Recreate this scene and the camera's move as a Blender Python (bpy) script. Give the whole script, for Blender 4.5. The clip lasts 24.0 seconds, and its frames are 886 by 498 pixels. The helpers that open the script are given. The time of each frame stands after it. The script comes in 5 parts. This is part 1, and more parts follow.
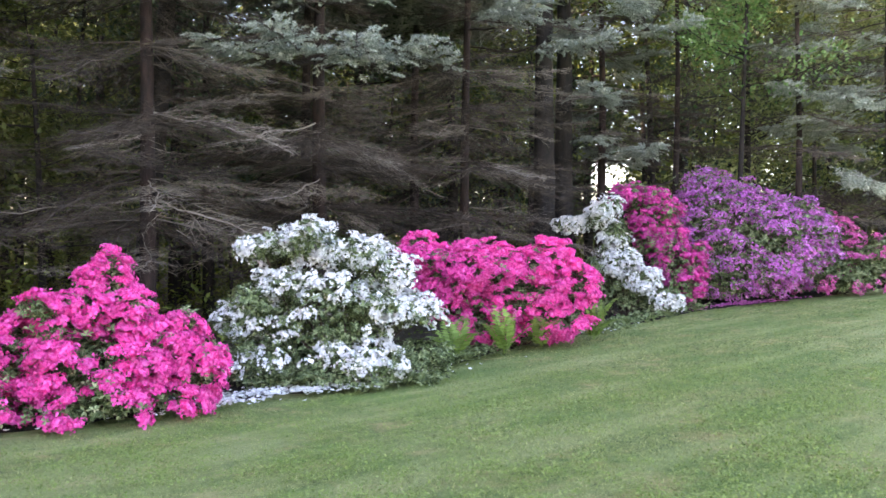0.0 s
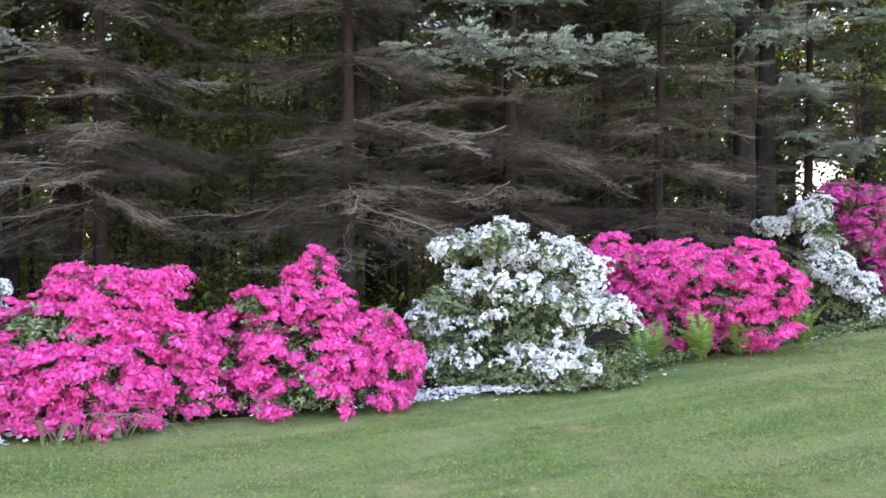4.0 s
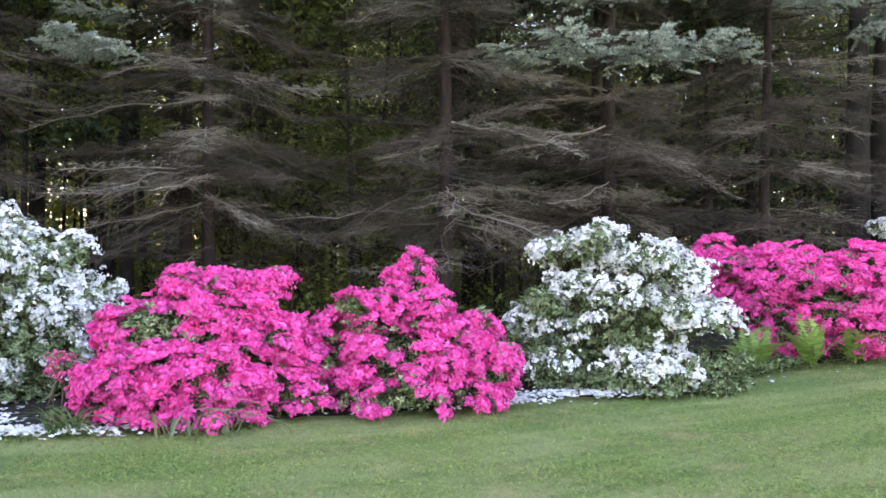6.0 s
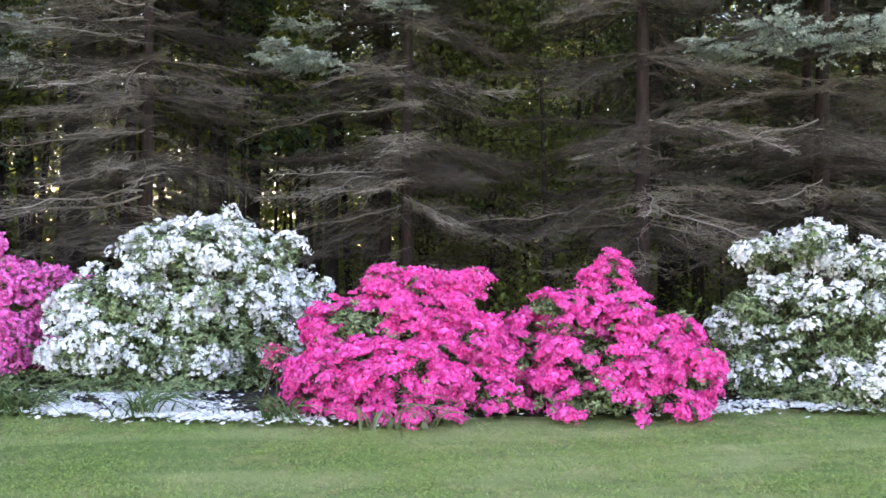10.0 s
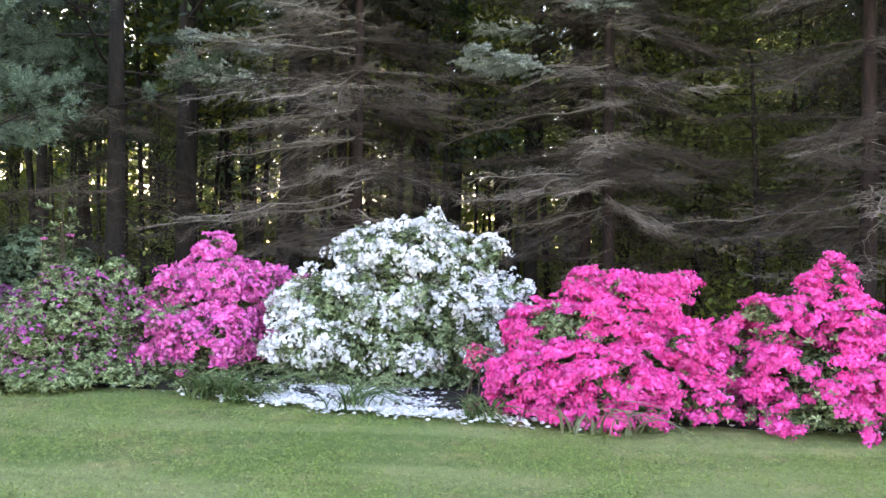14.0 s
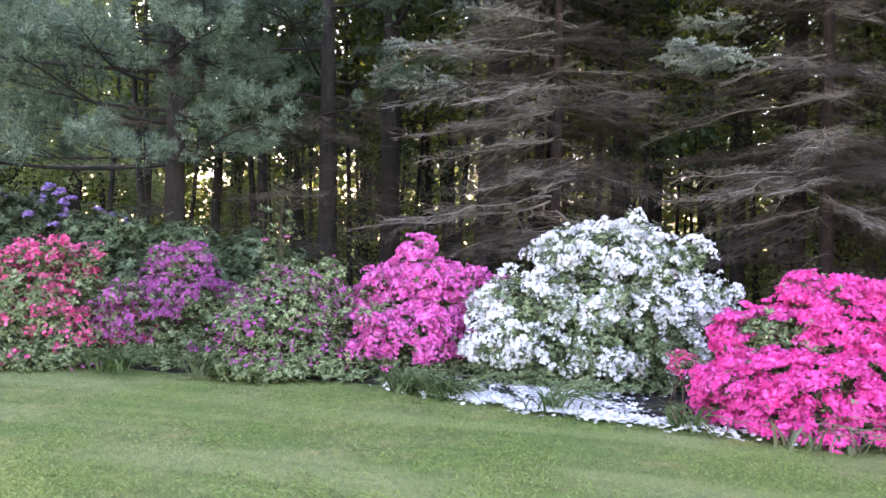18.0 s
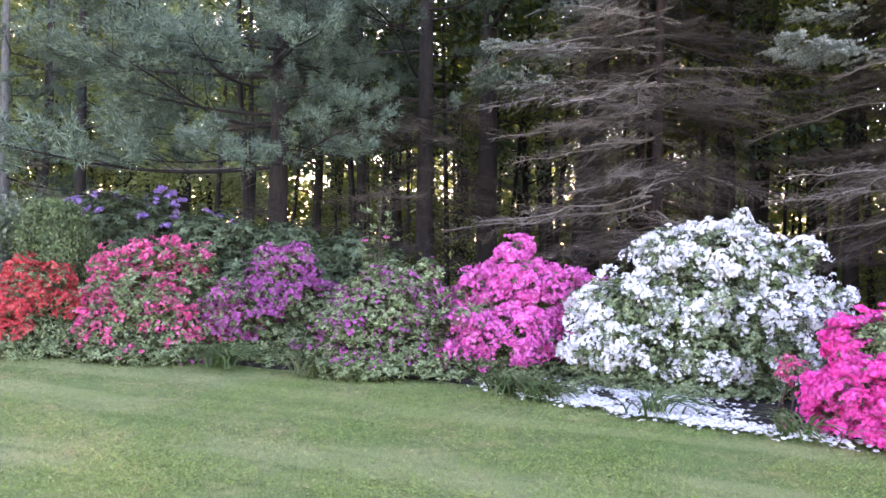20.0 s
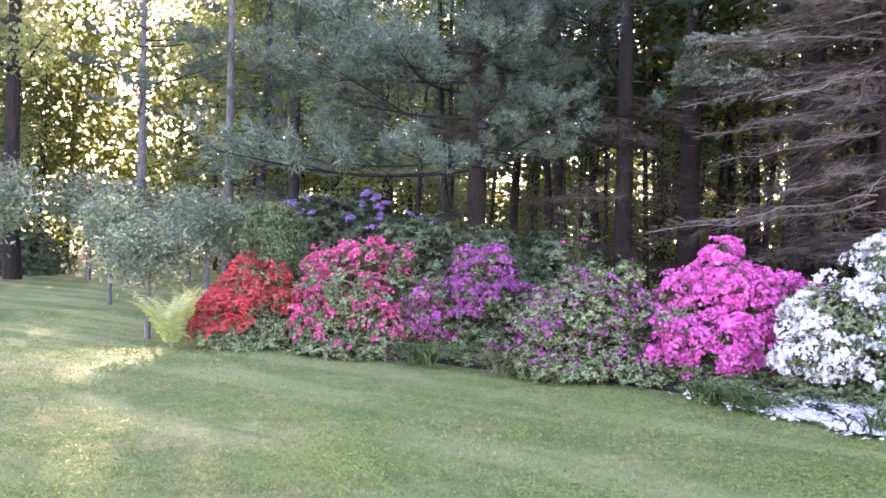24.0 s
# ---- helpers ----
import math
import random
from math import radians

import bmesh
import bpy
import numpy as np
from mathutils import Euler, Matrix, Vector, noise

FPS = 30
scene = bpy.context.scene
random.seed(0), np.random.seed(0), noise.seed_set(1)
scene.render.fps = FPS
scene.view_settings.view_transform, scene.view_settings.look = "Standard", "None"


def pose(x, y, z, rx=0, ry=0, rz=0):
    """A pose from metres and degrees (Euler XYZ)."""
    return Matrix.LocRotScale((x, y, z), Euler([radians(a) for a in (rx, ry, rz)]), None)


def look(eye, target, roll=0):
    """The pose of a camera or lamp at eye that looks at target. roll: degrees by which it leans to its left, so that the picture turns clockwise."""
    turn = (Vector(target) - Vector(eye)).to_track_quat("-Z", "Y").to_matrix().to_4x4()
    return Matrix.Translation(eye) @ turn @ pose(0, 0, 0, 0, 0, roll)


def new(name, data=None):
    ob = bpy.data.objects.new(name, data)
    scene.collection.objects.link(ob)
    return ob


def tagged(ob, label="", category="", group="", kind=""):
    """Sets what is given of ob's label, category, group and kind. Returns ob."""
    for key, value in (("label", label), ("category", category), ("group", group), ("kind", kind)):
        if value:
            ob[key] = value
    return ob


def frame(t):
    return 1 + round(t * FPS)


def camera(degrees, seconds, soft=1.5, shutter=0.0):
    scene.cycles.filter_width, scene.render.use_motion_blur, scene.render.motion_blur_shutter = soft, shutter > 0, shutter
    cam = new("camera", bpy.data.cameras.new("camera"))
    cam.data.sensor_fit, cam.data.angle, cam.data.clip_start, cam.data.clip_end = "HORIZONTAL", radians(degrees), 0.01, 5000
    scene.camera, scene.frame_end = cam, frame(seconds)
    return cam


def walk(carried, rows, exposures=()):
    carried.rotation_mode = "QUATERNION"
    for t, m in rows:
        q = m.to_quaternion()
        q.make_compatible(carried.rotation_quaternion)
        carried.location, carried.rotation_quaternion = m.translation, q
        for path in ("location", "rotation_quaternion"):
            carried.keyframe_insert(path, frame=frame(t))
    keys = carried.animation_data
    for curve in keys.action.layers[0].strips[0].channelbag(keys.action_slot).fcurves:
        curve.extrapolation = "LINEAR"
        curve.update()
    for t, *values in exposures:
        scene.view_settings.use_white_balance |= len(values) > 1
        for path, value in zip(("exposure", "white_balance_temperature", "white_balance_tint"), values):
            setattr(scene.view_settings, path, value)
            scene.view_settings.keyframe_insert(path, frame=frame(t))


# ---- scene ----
cam = camera(55.0, 24.0, 1.5)
EYE, ARM = 1.55, 0.2
# seconds, bearing, tilt, lean in degrees; the camera turns at arm's length round a standing point
PATH = [
    (0.0, 0.0, -0.24, -0.17), (0.5, 1.48, -0.22, -0.17), (1.0, 3.07, -0.23, -0.21), (1.5, 4.7, -0.25, -0.23),
    (2.0, 6.27, -0.22, -0.27), (2.5, 7.83, -0.21, -0.31), (4.5, 14.12, -0.19, -0.42), (5.0, 15.7, -0.18, -0.43),
    (5.5, 17.34, -0.18, -0.43), (6.0, 18.98, -0.14, -0.47), (6.5, 20.39, -0.17, -0.48), (7.0, 22.04, -0.16, -0.5),
    (7.5, 23.66, -0.15, -0.53), (8.0, 25.27, -0.15, -0.56), (8.5, 26.83, -0.16, -0.6), (9.0, 28.45, -0.17, -0.63),
    (9.5, 30.07, -0.18, -0.67), (10.0, 31.77, -0.18, -0.7), (10.5, 33.35, -0.18, -0.71), (12.5, 39.85, -0.18, -0.76),
    (13.0, 41.65, -0.2, -0.81), (13.5, 43.28, -0.21, -0.86), (14.0, 44.96, -0.22, -0.9), (14.5, 46.53, -0.25, -0.92),
    (15.0, 48.2, -0.26, -0.93), (15.5, 49.85, -0.28, -0.96), (16.0, 51.52, -0.29, -1.01), (16.5, 52.93, -0.31, -1.04),
    (17.0, 54.83, -0.32, -1.06), (17.5, 56.37, -0.33, -1.09), (18.0, 58.03, -0.35, -1.11), (18.5, 59.62, -0.37, -1.12),
    (20.5, 66.1, -0.45, -1.22), (21.0, 67.72, -0.48, -1.25), (21.5, 69.38, -0.5, -1.26), (22.0, 71.03, -0.52, -1.28),
    (22.5, 72.57, -0.55, -1.28), (23.0, 74.19, -0.57, -1.29), (23.5, 75.82, -0.58, -1.33), (24.0, 77.5, -0.61, -1.39),
]
walk(cam, [(t, pose(-ARM * math.sin(radians(a)), ARM * (math.cos(radians(a)) - 1), EYE, 90 + tilt, lean, a)) for t, a, tilt, lean in PATH],
     exposures=[(0.0, 3.15, 7250, 32), (6.0, 3.17, 7400, 29), (14.0, 3.28, 7450, 30), (24.0, 3.4, 6800, 53)])

# ---- light: a low evening sun behind the woods, open sky over the lawn ----
SUN_BEARING, SUN_UP = 99.0, 17.0
world = bpy.data.worlds.new("world")
scene.world = world
world.use_nodes = True
wn = world.node_tree
sky = wn.nodes.new("ShaderNodeTexSky")
sky.sky_type, sky.sun_disc = "NISHITA", False
sky.sun_elevation, sky.sun_rotation = radians(SUN_UP), radians(-SUN_BEARING)
sky.air_density, sky.dust_density, sky.ozone_density = 1.0, 1.2, 1.0
wn.links.new(sky.outputs[0], wn.nodes["Background"].inputs[0])
wn.nodes["Background"].inputs[1].default_value = 0.15
sun = new("sun", bpy.data.lights.new("sun", "SUN"))
sun.data.energy, sun.data.angle, sun.data.color = 3.0, radians(0.5), (1.0, 0.87, 0.64)
sa, se = radians(SUN_BEARING), radians(SUN_UP)
sun.matrix_world = look((0, 0, 30), (math.sin(sa) * math.cos(se), -math.cos(sa) * math.cos(se), 30 - math.sin(se)))

# ---- materials ----
def nodes_of(name):
    m = bpy.data.materials.new(name)
    m.use_nodes = True
    nt = m.node_tree
    return m, nt, nt.nodes["Principled BSDF"]


def ramp(nt, source, stops):
    r = nt.nodes.new("ShaderNodeValToRGB")
    nt.links.new(source, r.inputs[0])
    while len(r.color_ramp.elements) < len(stops):
        r.color_ramp.elements.new(0.5)
    for e, (p, c) in zip(r.color_ramp.elements, stops):
        e.position, e.color = p, (*c, 1)
    return r.outputs[0]


def noise_tex(nt, scale, detail=4.0, vec=None, rough=0.6):
    n = nt.nodes.new("ShaderNodeTexNoise")
    n.inputs["Scale"].default_value, n.inputs["Detail"].default_value, n.inputs["Roughness"].default_value = scale, detail, rough
    if vec is None:
        c = nt.nodes.new("ShaderNodeTexCoord")
        vec = c.outputs["Object"]
    nt.links.new(vec, n.inputs["Vector"])
    return n.outputs["Fac"]


def mixc(nt, fac, a, b, mode="MIX"):
    m = nt.nodes.new("ShaderNodeMix")
    m.data_type, m.blend_type = "RGBA", mode
    for sock, v in ((m.inputs["Factor"], fac), (m.inputs["A"], a), (m.inputs["B"], b)):
        if isinstance(v, (int, float)):
            sock.default_value = v
        elif isinstance(v, tuple):
            sock.default_value = (*v, 1)
        else:
            nt.links.new(v, sock)
    return m.outputs["Result"]


def bump(nt, p, source, strength, distance=0.02):
    b = nt.nodes.new("ShaderNodeBump")
    b.inputs["Strength"].default_value, b.inputs["Distance"].default_value = strength, distance
    nt.links.new(source, b.inputs["Height"])
    nt.links.new(b.outputs[0], p.inputs["Normal"])


def leafy(name, colours, rough=0.5, through_light=0.35, spread=0.25, top=None, cells=0.0):
    """Thin living tissue (leaf, petal, needle): colour varies piece by piece and plant by plant; light passes through."""
    m, nt, p = nodes_of(name)
    g = nt.nodes.new("ShaderNodeNewGeometry")
    o = nt.nodes.new("ShaderNodeObjectInfo")
    stops = [(i / max(1, len(colours) - 1), c) for i, c in enumerate(colours)]
    piece = g.outputs["Random Per Island"]
    if cells:
        v, c, x = nt.nodes.new("ShaderNodeTexVoronoi"), nt.nodes.new("ShaderNodeTexCoord"), nt.nodes.new("ShaderNodeSeparateColor")
        v.inputs["Scale"].default_value = cells
        nt.links.new(c.outputs["Object"], v.inputs["Vector"])
        nt.links.new(v.outputs["Color"], x.inputs[0])
        piece = x.outputs[0]
    col = ramp(nt, piece, stops)
    hsv = nt.nodes.new("ShaderNodeHueSaturation")
    nt.links.new(col, hsv.inputs["Color"])
    mr = nt.nodes.new("ShaderNodeMapRange")
    mr.inputs["To Min"].default_value, mr.inputs["To Max"].default_value = 1 - spread, top or 1 + spread
    nt.links.new(o.outputs["Random"], mr.inputs["Value"])
    nt.links.new(mr.outputs[0], hsv.inputs["Value"])
    nt.links.new(hsv.outputs[0], p.inputs["Base Color"])
    p.inputs["Roughness"].default_value = rough
    p.inputs["Specular IOR Level"].default_value = 0.3
    tr = nt.nodes.new("ShaderNodeBsdfTranslucent")
    nt.links.new(hsv.outputs[0], tr.inputs["Color"])
    mx = nt.nodes.new("ShaderNodeMixShader")
    mx.inputs[0].default_value = through_light
    nt.links.new(p.outputs[0], mx.inputs[1])
    nt.links.new(tr.outputs[0], mx.inputs[2])
    nt.links.new(mx.outputs[0], nt.nodes["Material Output"].inputs["Surface"])
    return m


def barky(name, dark, light, scale=14.0, strength=0.7):
    m, nt, p = nodes_of(name)
    c = nt.nodes.new("ShaderNodeTexCoord")
    mp = nt.nodes.new("ShaderNodeMapping")
    mp.inputs["Scale"].default_value = (1, 1, 0.25)
    nt.links.new(c.outputs["Object"], mp.inputs["Vector"])
    f = noise_tex(nt, scale, 6.0, mp.outputs[0], 0.7)
    big = noise_tex(nt, 1.3, 3.0)
    a = ramp(nt, f, [(0.35, dark), (0.65, light)])
    nt.links.new(mixc(nt, big, a, mixc(nt, 0.3, a, (0.05, 0.044, 0.034))), p.inputs["Base Color"])
    p.inputs["Roughness"].default_value = 0.9
    bump(nt, p, f, strength, 0.03)
    return m


def twig_material():
    """Dead conifer wood: most boughs dull brown, some grey with lichen and with caught light coloured in."""
    m, nt, p = nodes_of("dead_twig")
    g, o = nt.nodes.new("ShaderNodeNewGeometry"), nt.nodes.new("ShaderNodeObjectInfo")
    a = ramp(nt, o.outputs["Random"], [(0.0, (0.042, 0.031, 0.022)), (0.5, (0.085, 0.065, 0.048)), (0.8, (0.155, 0.125, 0.097)), (1.0, (0.29, 0.25, 0.205))])
    b = ramp(nt, g.outputs["Random Per Island"], [(0.0, (0.5, 0.47, 0.44)), (0.7, (1.0, 1.0, 1.0)), (1.0, (1.7, 1.65, 1.6))])
    nt.links.new(mixc(nt, 1.0, a, b, "MULTIPLY"), p.inputs["Base Color"])
    p.inputs["Roughness"].default_value = 0.88
    return m


M = {}
M["petal_pink"] = leafy("hot_pink_petal", [(0.79, 0.045, 0.305), (0.93, 0.095, 0.42), (0.97, 0.20, 0.55), (0.86, 0.06, 0.355), (0.96, 0.135, 0.475)], 0.55, 0.16, 0.12, cells=30.0)
M["petal_white"] = leafy("white_petal", [(0.79, 0.79, 0.80), (0.90, 0.895, 0.89), (0.94, 0.935, 0.925), (0.86, 0.86, 0.86)], 0.55, 0.16, 0.06, cells=30.0)
M["petal_magenta"] = leafy("magenta_petal", [(0.74, 0.085, 0.39), (0.90, 0.185, 0.54), (0.94, 0.31, 0.65), (0.80, 0.105, 0.44)], 0.55, 0.16, 0.12, cells=30.0)
M["petal_purple"] = leafy("purple_petal", [(0.46, 0.085, 0.33), (0.58, 0.17, 0.43), (0.40, 0.06, 0.27), (0.63, 0.24, 0.49)], 0.55, 0.16, 0.14, cells=30.0)
M["petal_lilac"] = leafy("lilac_petal", [(0.66, 0.16, 0.58), (0.82, 0.30, 0.74), (0.58, 0.11, 0.49), (0.90, 0.43, 0.84)], 0.55, 0.16, 0.14, cells=30.0)
M["petal_rose"] = leafy("rose_petal", [(0.70, 0.055, 0.34), (0.85, 0.12, 0.48), (0.62, 0.04, 0.27), (0.90, 0.19, 0.56)], 0.55, 0.16, 0.12, cells=30.0)
M["petal_coral"] = leafy("deep_pink_petal", [(0.70, 0.05, 0.21), (0.86, 0.13, 0.33), (0.91, 0.25, 0.44), (0.76, 0.06, 0.20)], 0.55, 0.16, 0.12, cells=30.0)
M["petal_red"] = leafy("scarlet_petal", [(0.60, 0.05, 0.06), (0.78, 0.12, 0.11), (0.52, 0.03, 0.05), (0.84, 0.21, 0.18)], 0.55, 0.16, 0.14, cells=30.0)
M["petal_violet"] = leafy("violet_petal", [(0.36, 0.21, 0.56), (0.47, 0.32, 0.68), (0.40, 0.24, 0.60)], 0.55, 0.16, 0.12, cells=30.0)
M["leaf_azalea"] = leafy("azalea_leaf", [(0.035, 0.062, 0.02), (0.16, 0.225, 0.09), (0.37, 0.44, 0.225), (0.075, 0.115, 0.042)], 0.45, 0.12, 0.15)
M["leaf_rhodo"] = leafy("rhododendron_leaf", [(0.06, 0.10, 0.05), (0.11, 0.16, 0.08), (0.19, 0.25, 0.135)], 0.32, 0.15, 0.15)
M["leaf_wood"] = leafy("woodland_leaf", [(0.06, 0.095, 0.02), (0.12, 0.16, 0.028), (0.19, 0.22, 0.035), (0.08, 0.115, 0.025)], 0.5, 0.32, 0.3)
# Woodland leaf with raised colours, standing in for light on the undertrees.
M["leaf_lit"] = leafy("lit_woodland_leaf", [(0.10, 0.15, 0.04), (0.18, 0.23, 0.06), (0.26, 0.29, 0.09), (0.14, 0.19, 0.05)], 0.5, 0.24, 0.25)
# Lit copy of the woodland leaf: evening sun is put into its colour.
M["leaf_sunlit"] = leafy("sunlit_leaf", [(0.16, 0.21, 0.07), (0.26, 0.31, 0.11), (0.37, 0.41, 0.17), (0.20, 0.25, 0.09)], 0.5, 0.55, 0.25)
M["leaf_fruit"] = leafy("fruit_tree_leaf", [(0.14, 0.19, 0.11), (0.23, 0.29, 0.175), (0.36, 0.42, 0.28)], 0.5, 0.2, 0.15)
M["leaf_weep"] = leafy("weeping_leaf", [(0.04, 0.075, 0.03), (0.12, 0.18, 0.07), (0.27, 0.34, 0.15)], 0.5, 0.15, 0.35)
M["fern"] = leafy("fern_frond", [(0.20, 0.33, 0.07), (0.29, 0.43, 0.11), (0.15, 0.25, 0.05)], 0.5, 0.35, 0.15)
# Fern green raised to yellow-white: the evening sun is painted in.
M["fern_sunlit"] = leafy("sunlit_fern_frond", [(0.58, 0.64, 0.26), (0.68, 0.72, 0.36), (0.48, 0.56, 0.20)], 0.5, 0.5, 0.1)
M["leaf_maple"] = leafy("maple_leaf", [(0.10, 0.23, 0.06), (0.19, 0.36, 0.11), (0.33, 0.48, 0.18), (0.14, 0.29, 0.08)], 0.45, 0.4, 0.15)
M["clover"] = leafy("clover_leaf", [(0.15, 0.25, 0.05), (0.25, 0.37, 0.085), (0.36, 0.47, 0.14), (0.20, 0.31, 0.065)], 0.5, 0.25, 0.1)
M["blade"] = leafy("strap_leaf", [(0.05, 0.10, 0.03), (0.09, 0.155, 0.05), (0.17, 0.235, 0.095)], 0.4, 0.3, 0.15)
M["blade_dry"] = leafy("pale_strap_leaf", [(0.17, 0.22, 0.10), (0.28, 0.30, 0.17), (0.11, 0.16, 0.06)], 0.5, 0.3, 0.1)
M["needle_blue"] = leafy("blue_spruce_needle", [(0.19, 0.22, 0.165), (0.33, 0.365, 0.285), (0.54, 0.57, 0.465)], 0.5, 0.15, 0.2)
M["needle_pine"] = leafy("white_pine_needle", [(0.040, 0.068, 0.043), (0.100, 0.146, 0.097), (0.235, 0.300, 0.205)], 0.5, 0.1, 0.45)
# Hemlock green, kept dark so that the wood's shade sits in the colour.
M["needle_dark"] = leafy("shaded_hemlock_needle", [(0.04, 0.075, 0.035), (0.065, 0.11, 0.05), (0.10, 0.15, 0.07)], 0.5, 0.2, 0.2)
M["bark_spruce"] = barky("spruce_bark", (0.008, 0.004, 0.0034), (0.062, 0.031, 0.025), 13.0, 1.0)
# Bark taken near black: the shade on the trunks is in this colour.
M["bark_wood"] = barky("shaded_woodland_bark", (0.005, 0.0038, 0.003), (0.042, 0.030, 0.0235), 9.0, 1.0)
M["bark_grey"] = barky("grey_bark", (0.10, 0.095, 0.085), (0.24, 0.23, 0.21), 25.0)
M["twig"] = twig_material()
# Pale copy of the twig: light on the front boughs is put into this grey.
M["lit_lichen_twig"] = leafy("lit_lichened_twig", [(0.11, 0.086, 0.064), (0.21, 0.173, 0.136), (0.38, 0.33, 0.275), (0.15, 0.122, 0.095)], 0.85, 0.0, 0.2)
M["stem"] = leafy("shrub_stem", [(0.07, 0.05, 0.035), (0.12, 0.09, 0.065)], 0.85, 0.0, 0.2)


def lawn_patches(nt, a):
    """Dry, lush and pale stretches of the lawn, laid over a colour."""
    co = nt.nodes.new("ShaderNodeTexCoord")
    mid = noise_tex(nt, 2.6, 6.0, co.outputs["Object"], 0.72)
    big = noise_tex(nt, 0.8, 6.0, co.outputs["Object"], 0.72)
    b = mixc(nt, ramp(nt, mid, [(0.50, (0, 0, 0)), (0.64, (0.85, 0.85, 0.85))]), a, (0.41, 0.34, 0.15))
    c = mixc(nt, ramp(nt, big, [(0.44, (0, 0, 0)), (0.58, (0.85, 0.85, 0.85))]), b, (0.135, 0.23, 0.05))
    mp = nt.nodes.new("ShaderNodeMapping")
    mp.vector_type = "TEXTURE"
    mp.inputs["Rotation"].default_value = (0, 0, radians(40))
    mp.inputs["Scale"].default_value = (5.0, 0.75, 1.0)
    nt.links.new(co.outputs["Object"], mp.inputs["Vector"])
    swath = noise_tex(nt, 1.0, 3.0, mp.outputs[0], 0.6)
    return mixc(nt, ramp(nt, swath, [(0.46, (0, 0, 0)), (0.58, (0.5, 0.5, 0.5))]), c, (0.38, 0.42, 0.175))


def lawn_material():
    m, nt, p = nodes_of("mown_lawn")
    fine = noise_tex(nt, 45.0, 6.0, None, 0.8)
    tuft = noise_tex(nt, 11.0, 4.0, None, 0.7)
    a = ramp(nt, fine, [(0.34, (0.05, 0.085, 0.018)), (0.52, (0.235, 0.30, 0.082)), (0.68, (0.46, 0.505, 0.19))])
    a = mixc(nt, ramp(nt, tuft, [(0.35, (0.75, 0.75, 0.75)), (0.6, (0, 0, 0))]), a, (0.10, 0.155, 0.045))
    nt.links.new(lawn_patches(nt, a), p.inputs["Base Color"])
    p.inputs["Roughness"].default_value = 0.9
    bump(nt, p, fine, 0.9, 0.03)
    return m


def blade_material():
    m, nt, p = nodes_of("grass_blade")
    g = nt.nodes.new("ShaderNodeNewGeometry")
    a = ramp(nt, g.outputs["Random Per Island"], [(0.0, (0.045, 0.085, 0.02)), (0.4, (0.205, 0.28, 0.077)), (0.8, (0.41, 0.47, 0.17)), (1.0, (0.54, 0.55, 0.25))])
    col = mixc(nt, 0.45, lawn_patches(nt, a), a)
    clump = ramp(nt, noise_tex(nt, 16.0, 5.0, None, 0.7), [(0.34, (0.5, 0.55, 0.5)), (0.5, (1.0, 1.0, 1.0)), (0.66, (1.45, 1.4, 1.35))])
    col = mixc(nt, 1.0, col, clump, "MULTIPLY")
    nt.links.new(col, p.inputs["Base Color"])
    p.inputs["Roughness"].default_value = 0.5
    tr = nt.nodes.new("ShaderNodeBsdfTranslucent")
    nt.links.new(col, tr.inputs["Color"])
    mx = nt.nodes.new("ShaderNodeMixShader")
    mx.inputs[0].default_value = 0.35
    nt.links.new(p.outputs[0], mx.inputs[1])
    nt.links.new(tr.outputs[0], mx.inputs[2])
    nt.links.new(mx.outputs[0], nt.nodes["Material Output"].inputs["Surface"])
    return m


def soil_material(name, dark, light):
    m, nt, p = nodes_of(name)
    f = noise_tex(nt, 35.0, 6.0, None, 0.75)
    g = noise_tex(nt, 3.0, 4.0)
    nt.links.new(mixc(nt, g, ramp(nt, f, [(0.3, dark), (0.7, light)]), dark), p.inputs["Base Color"])
    p.inputs["Roughness"].default_value = 0.95
    bump(nt, p, f, 1.0, 0.04)
    return m


M["lawn"] = lawn_material()
M["grass"] = blade_material()
# Brown mulch, its colour lowered to hold the shadow under the shrubs.
M["mulch"] = soil_material("shaded_bed_mulch", (0.014, 0.010, 0.0075), (0.065, 0.047, 0.034))
M["litter"] = soil_material("leaf_litter", (0.03, 0.024, 0.016), (0.11, 0.08, 0.05))

# ---- mesh tools ----
rng = np.random.default_rng(7)


def mesh(name, parts, material, smooth=False):
    """One mesh from a list of (verts n x 3, faces m x k) arrays, k = 3 or 4."""
    parts = [(np.asarray(v, float), np.asarray(f, int)) for v, f in parts if len(v)]
    off, vs, loops, starts, totals, at = 0, [], [], [], [], 0
    for v, f in parts:
        vs.append(v)
        k = f.shape[1]
        loops.append((f + off).ravel())
        starts.append(at + np.arange(len(f)) * k)
        totals.append(np.full(len(f), k))
        at += f.size
        off += len(v)
    me = bpy.data.meshes.new(name)
    V, L, S, T = np.concatenate(vs), np.concatenate(loops), np.concatenate(starts), np.concatenate(totals)
    me.vertices.add(len(V))
    me.vertices.foreach_set("co", V.ravel())
    me.loops.add(len(L))
    me.loops.foreach_set("vertex_index", L)
    me.polygons.add(len(S))
    me.polygons.foreach_set("loop_start", S)
    me.polygons.foreach_set("loop_total", T)
    if smooth:
        me.polygons.foreach_set("use_smooth", np.ones(len(S), bool))
    me.update(calc_edges=True)
    me.materials.append(material)
    return me


def part(name, data, parent=None, label="", kind=""):
    ob = new(name, data)
    ob.parent = parent
    return tagged(ob, label=label, kind=kind)


